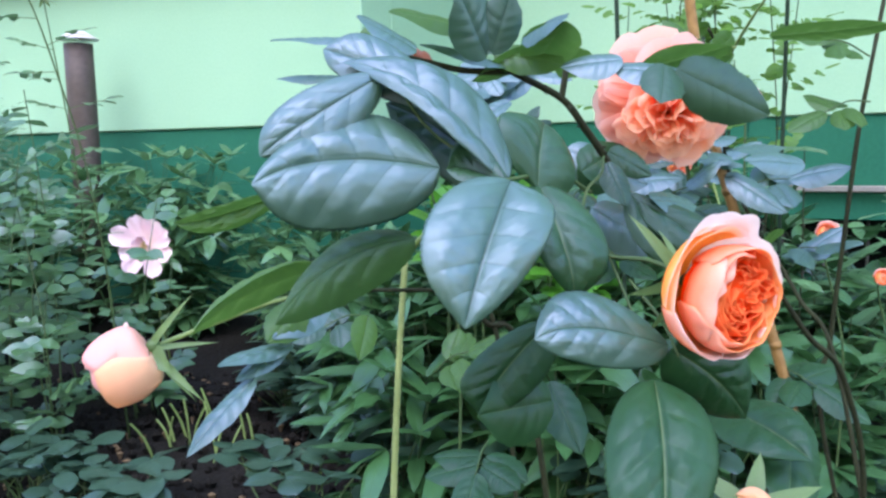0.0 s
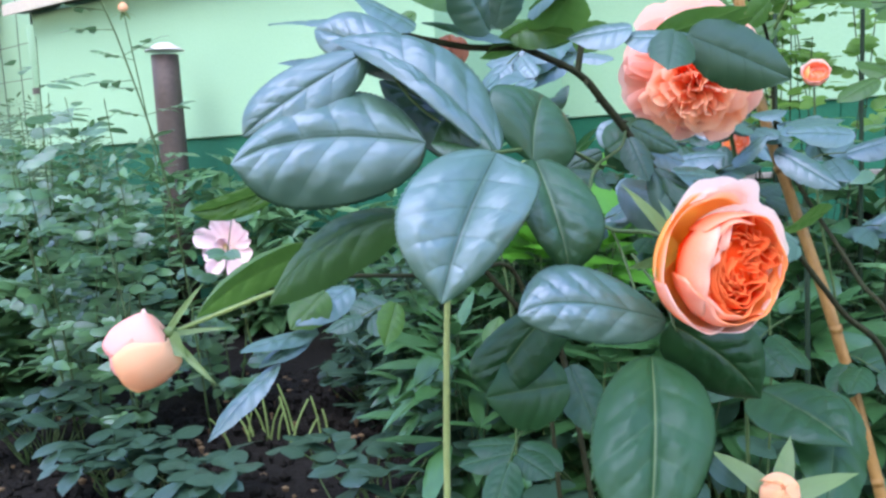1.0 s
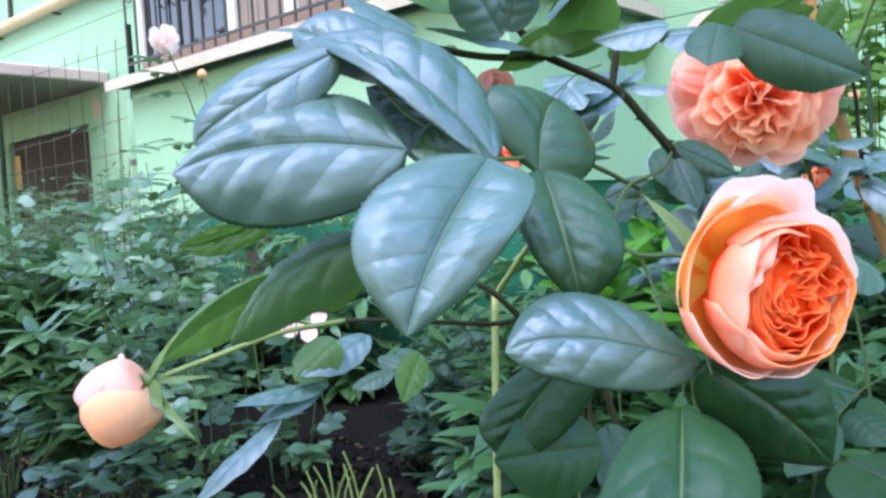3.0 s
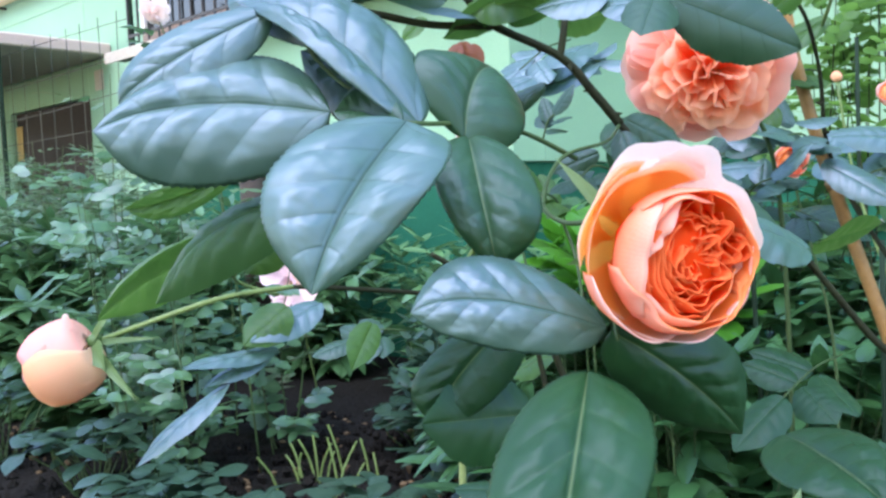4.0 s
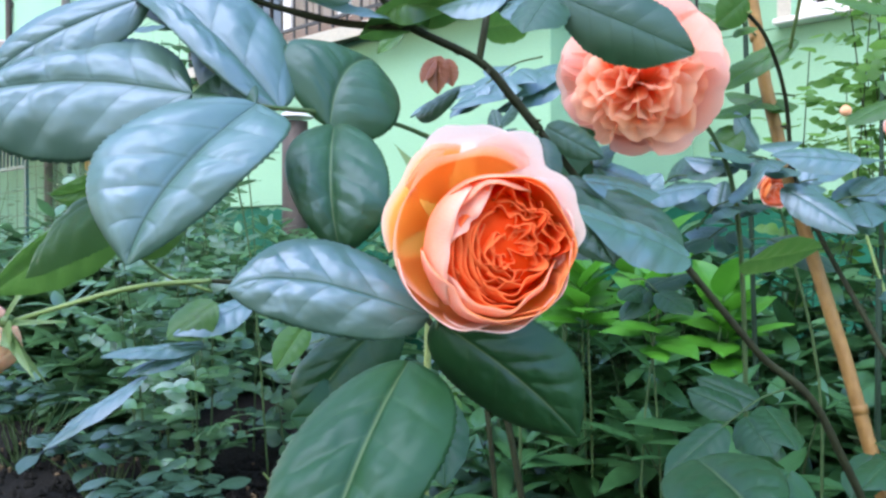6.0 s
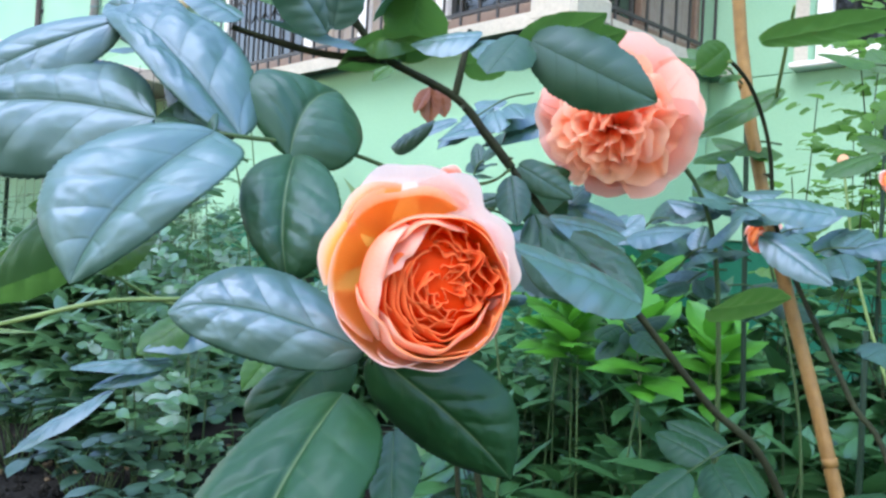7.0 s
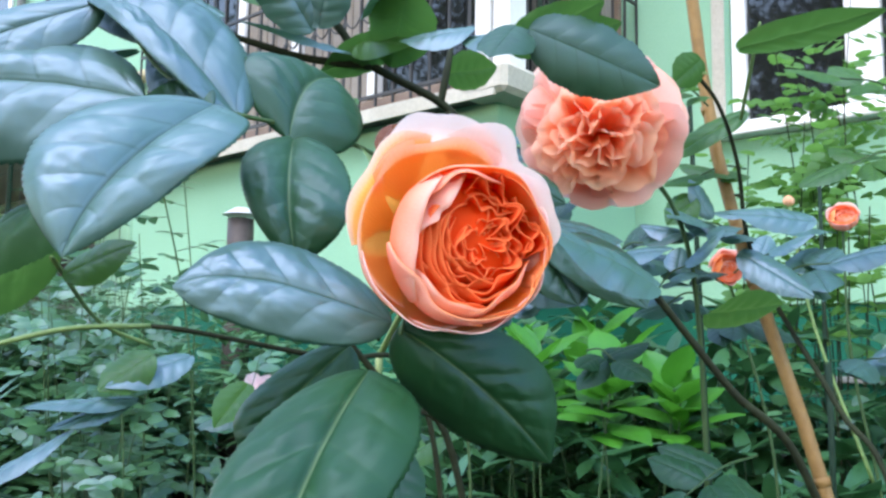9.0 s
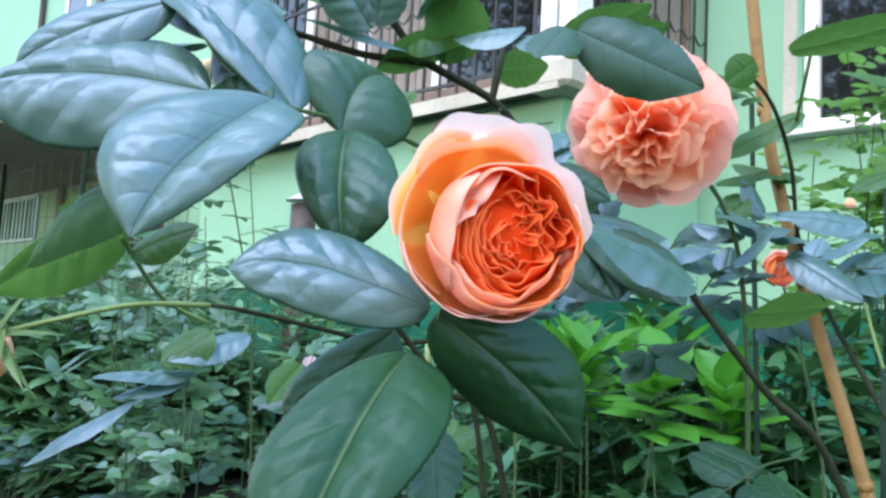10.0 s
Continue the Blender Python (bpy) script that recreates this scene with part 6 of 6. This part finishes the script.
# pale pink flower and far buds
peony = thing("pink_flower", "pale pink open flower with rounded petals on a thin stem", "flower", place=Matrix.Translation((-1.085, 2.79, 0)))
part("stem", tube_bm([(0, 0.15, -0.02), (0.0, 0.05, 0.25), (0, 0.0, 0.42)], 0.004, 0.003), M_GREEN_STEM, peony)
for k, (a, length, wide) in enumerate(((0.35, 0.085, 0.056), (1.05, 0.088, 0.062), (1.85, 0.092, 0.050), (2.75, 0.105, 0.056), (3.55, 0.080, 0.044), (4.15, 0.098, 0.052), (5.05, 0.102, 0.048), (5.85, 0.088, 0.050))):
    d = Vector((math.cos(a), -0.25, math.sin(a)))
    me = spoon_mesh("petal", (M_PINK, M_PINK), length * 1.15, wide * 1.2, 0.12, 90 + k, 0.06)
    child("petal", me, peony, Matrix.Translation((0, 0, 0.423)) @ aim(d * 0.006, d, (0, -1, 0.1)))
for k in range(3):
    a = 0.6 + k * 0.8
    child("petal", spoon_mesh("petal", (M_PINK, M_PINK), 0.06, 0.045, 0.5, 190 + k, 0.08), peony, Matrix.Translation((0, -0.012, 0.423)) @ aim((0, 0, 0), Vector((math.cos(a), -0.7, math.sin(a))), (0, -1, 0.1)))
hb = bmesh.new()
bmesh.ops.create_icosphere(hb, subdivisions=2, radius=0.013)
part("stamens", hb, M_STAMEN, peony, "pale yellow stamens", smooth=True, m=Matrix.Translation((0, -0.022, 0.423)))
def leafy_stem(ob, points, r, places, seed):
    """A thin rose stem with a few compound leaves held out level from it."""
    rnd = random.Random(seed)
    part("stem", tube_bm(points, r, r * 0.6), M_HERB_STEM, ob, smooth=True)
    line = curve_points(points, 20)
    for f in places:
        q = line[int(f * (len(line) - 1))]
        a = rnd.uniform(-0.5, 0.5) + (math.pi if rnd.random() < 0.5 else 0)
        d = Vector((math.cos(a), 0.4 * math.sin(a), rnd.uniform(-0.1, 0.3))).normalized()
        part("leaf_stalk", tube_bm([q, q + d * 0.05, q + d * 0.09], 0.0011, 0.0007, 5, 2), M_HERB_STEM, ob)
        side = d.cross(Vector((0, 0, 1))).normalized()
        for e, base in ((d, 0.09), (side + d * 0.5, 0.075), (d * 0.5 - side, 0.075), (side + d * 0.5, 0.045), (d * 0.5 - side, 0.045)):
            b = q + d * base
            child("leaf", rnd.choice(LEAVES["rose"]), ob, aim(b, b + e, (rnd.uniform(-0.3, 0.3), -0.35, 1)) @ Matrix.Diagonal((0.9, 0.9, 0.9, 1)))


far = thing("pale_pink_rose", "pale pink open rose on a tall thin stem", "rose bush", place=Matrix.Translation((-1.04, 1.98, 0)))
rosette_rose(far, (0, 0, 1.17), (0.1, -0.4, -0.3), 0.036, 41, (6, 7, 6, 5), "pale pink faded bloom", (M_FADED, M_FADED))
leafy_stem(far, [(0.16, 0.1, -0.02), (0.13, 0.06, 0.6), (0.06, 0.02, 0.98), (0.0, 0.0, 1.17)], 0.0028, (0.52, 0.60, 0.68, 0.76, 0.84, 0.90), 5)
far2 = thing("tall_rose_shoot", "thin rose shoot topped by a small peach bud", "rose bush", place=Matrix.Translation((-1.17, 2.38, 0)))
rose_bud(far2, (0, 0, 1.15), (0, -0.1, 1), 0.015, 43, "small peach bud", -0.5)
leafy_stem(far2, [(0.06, 0, -0.02), (0.05, 0.03, 0.6), (0.0, 0.0, 1.15)], 0.0028, (0.55, 0.64, 0.73, 0.80, 0.88), 9)

# supports
def stake(name, label, category, points, r, mat, node=0.0, group=""):
    ob = thing(name, label, category, group)
    part("pole", tube_bm(points, r, r * 0.95, sides=10, per=4), mat, ob, smooth=True)
    if node:
        line = curve_points(points, 8)
        total, last = 0.0, line[0]
        for q in line:
            total += (q - last).length
            if total > node:
                total = 0.0
                d = (q - last).normalized()
                part("node", tube_bm([q - d * 0.004, q, q + d * 0.004], r * 1.02, r * 1.12, sides=10, per=1), mat, ob, smooth=True)
            last = q
    return ob


stake("bamboo_stake", "tan bamboo cane with dark nodes supporting the rose", "stake", [(0.47, 0.93, -0.05), (0.366, 0.97, 0.45), (0.275, 1.02, 0.80), (0.237, 1.0, 1.15)], 0.0064, M_BAMBOO, 0.17)
for p in ([(0.62, 1.75, -0.05), (0.62, 1.75, 0.6), (0.625, 1.75, 1.15)], [(0.30, 1.55, -0.05), (0.28, 1.55, 0.4), (0.26, 1.55, 1.0)], [(0.50, 1.9, -0.05), (0.50, 1.9, 0.95)], [(0.42, 1.35, -0.05), (0.42, 1.35, 0.60)]):
    stake("garden_stake", "thin dark green plastic garden stake", "stake", p, 0.0042, M_STAKE, 0.0, "green garden stakes")


# ---- trees behind the camera, mirrored in the panes ----
def tree(x, y, h, seed):
    rnd = random.Random(seed)
    t = thing("tree", "tall leafy tree across the yard", "tree", "trees across the yard", place=Matrix.Translation((x, y, 0)))
    part("trunk", tube_bm([(0, 0, -0.2), (0.1, 0, h * 0.35), (0, 0.1, h * 0.9)], 0.22, 0.05, 9), M_BARK, t)
    for k in range(7):
        a = k * 2.4
        part("limb", tube_bm([(0, 0, h * (0.3 + 0.08 * k)), (1.0 * math.cos(a), math.sin(a), h * (0.42 + 0.08 * k)), (2.1 * math.cos(a), 2.1 * math.sin(a), h * (0.5 + 0.07 * k))], 0.07, 0.015, 6, 3), M_BARK, t)
    verts, faces = [], []
    clumps = [(Vector((rnd.uniform(-2.4, 2.4), rnd.uniform(-2.4, 2.4), h * rnd.uniform(0.3, 1.02))), rnd.uniform(0.5, 1.0)) for _ in range(70)]
    for c, r in clumps:
        for _ in range(75):
            q = c + Vector((rnd.gauss(0, 1), rnd.gauss(0, 1), rnd.gauss(0, 0.8))) * r * 0.55
            d, e = Vector((rnd.uniform(-1, 1), rnd.uniform(-1, 1), rnd.uniform(-1, 1))).normalized() * 0.13, Vector((rnd.uniform(-1, 1), rnd.uniform(-1, 1), rnd.uniform(-1, 1))).normalized() * 0.07
            i = len(verts)
            verts += [q - d, q - e, q + d, q + e]
            faces.append((i, i + 1, i + 2, i + 3))
    me = bpy.data.meshes.new("crown")
    me.from_pydata(verts, [], faces)
    me.materials.append(M_TREE_LEAF)
    tagged(child("crown", me, t), kind="stuff")


for i, (x, y, h) in enumerate(((-7, -13, 12), (-3, -15, 13), (1.5, -14, 12), (6, -13, 13), (11, -10, 12), (4, -18, 14), (-13, -12, 12), (-1, -19, 14), (9, -15, 13), (-11, -3, 10), (-14, -6.5, 12), (-9, -7, 9), (-16, -1, 11))):
    tree(x, y, h, 200 + i)
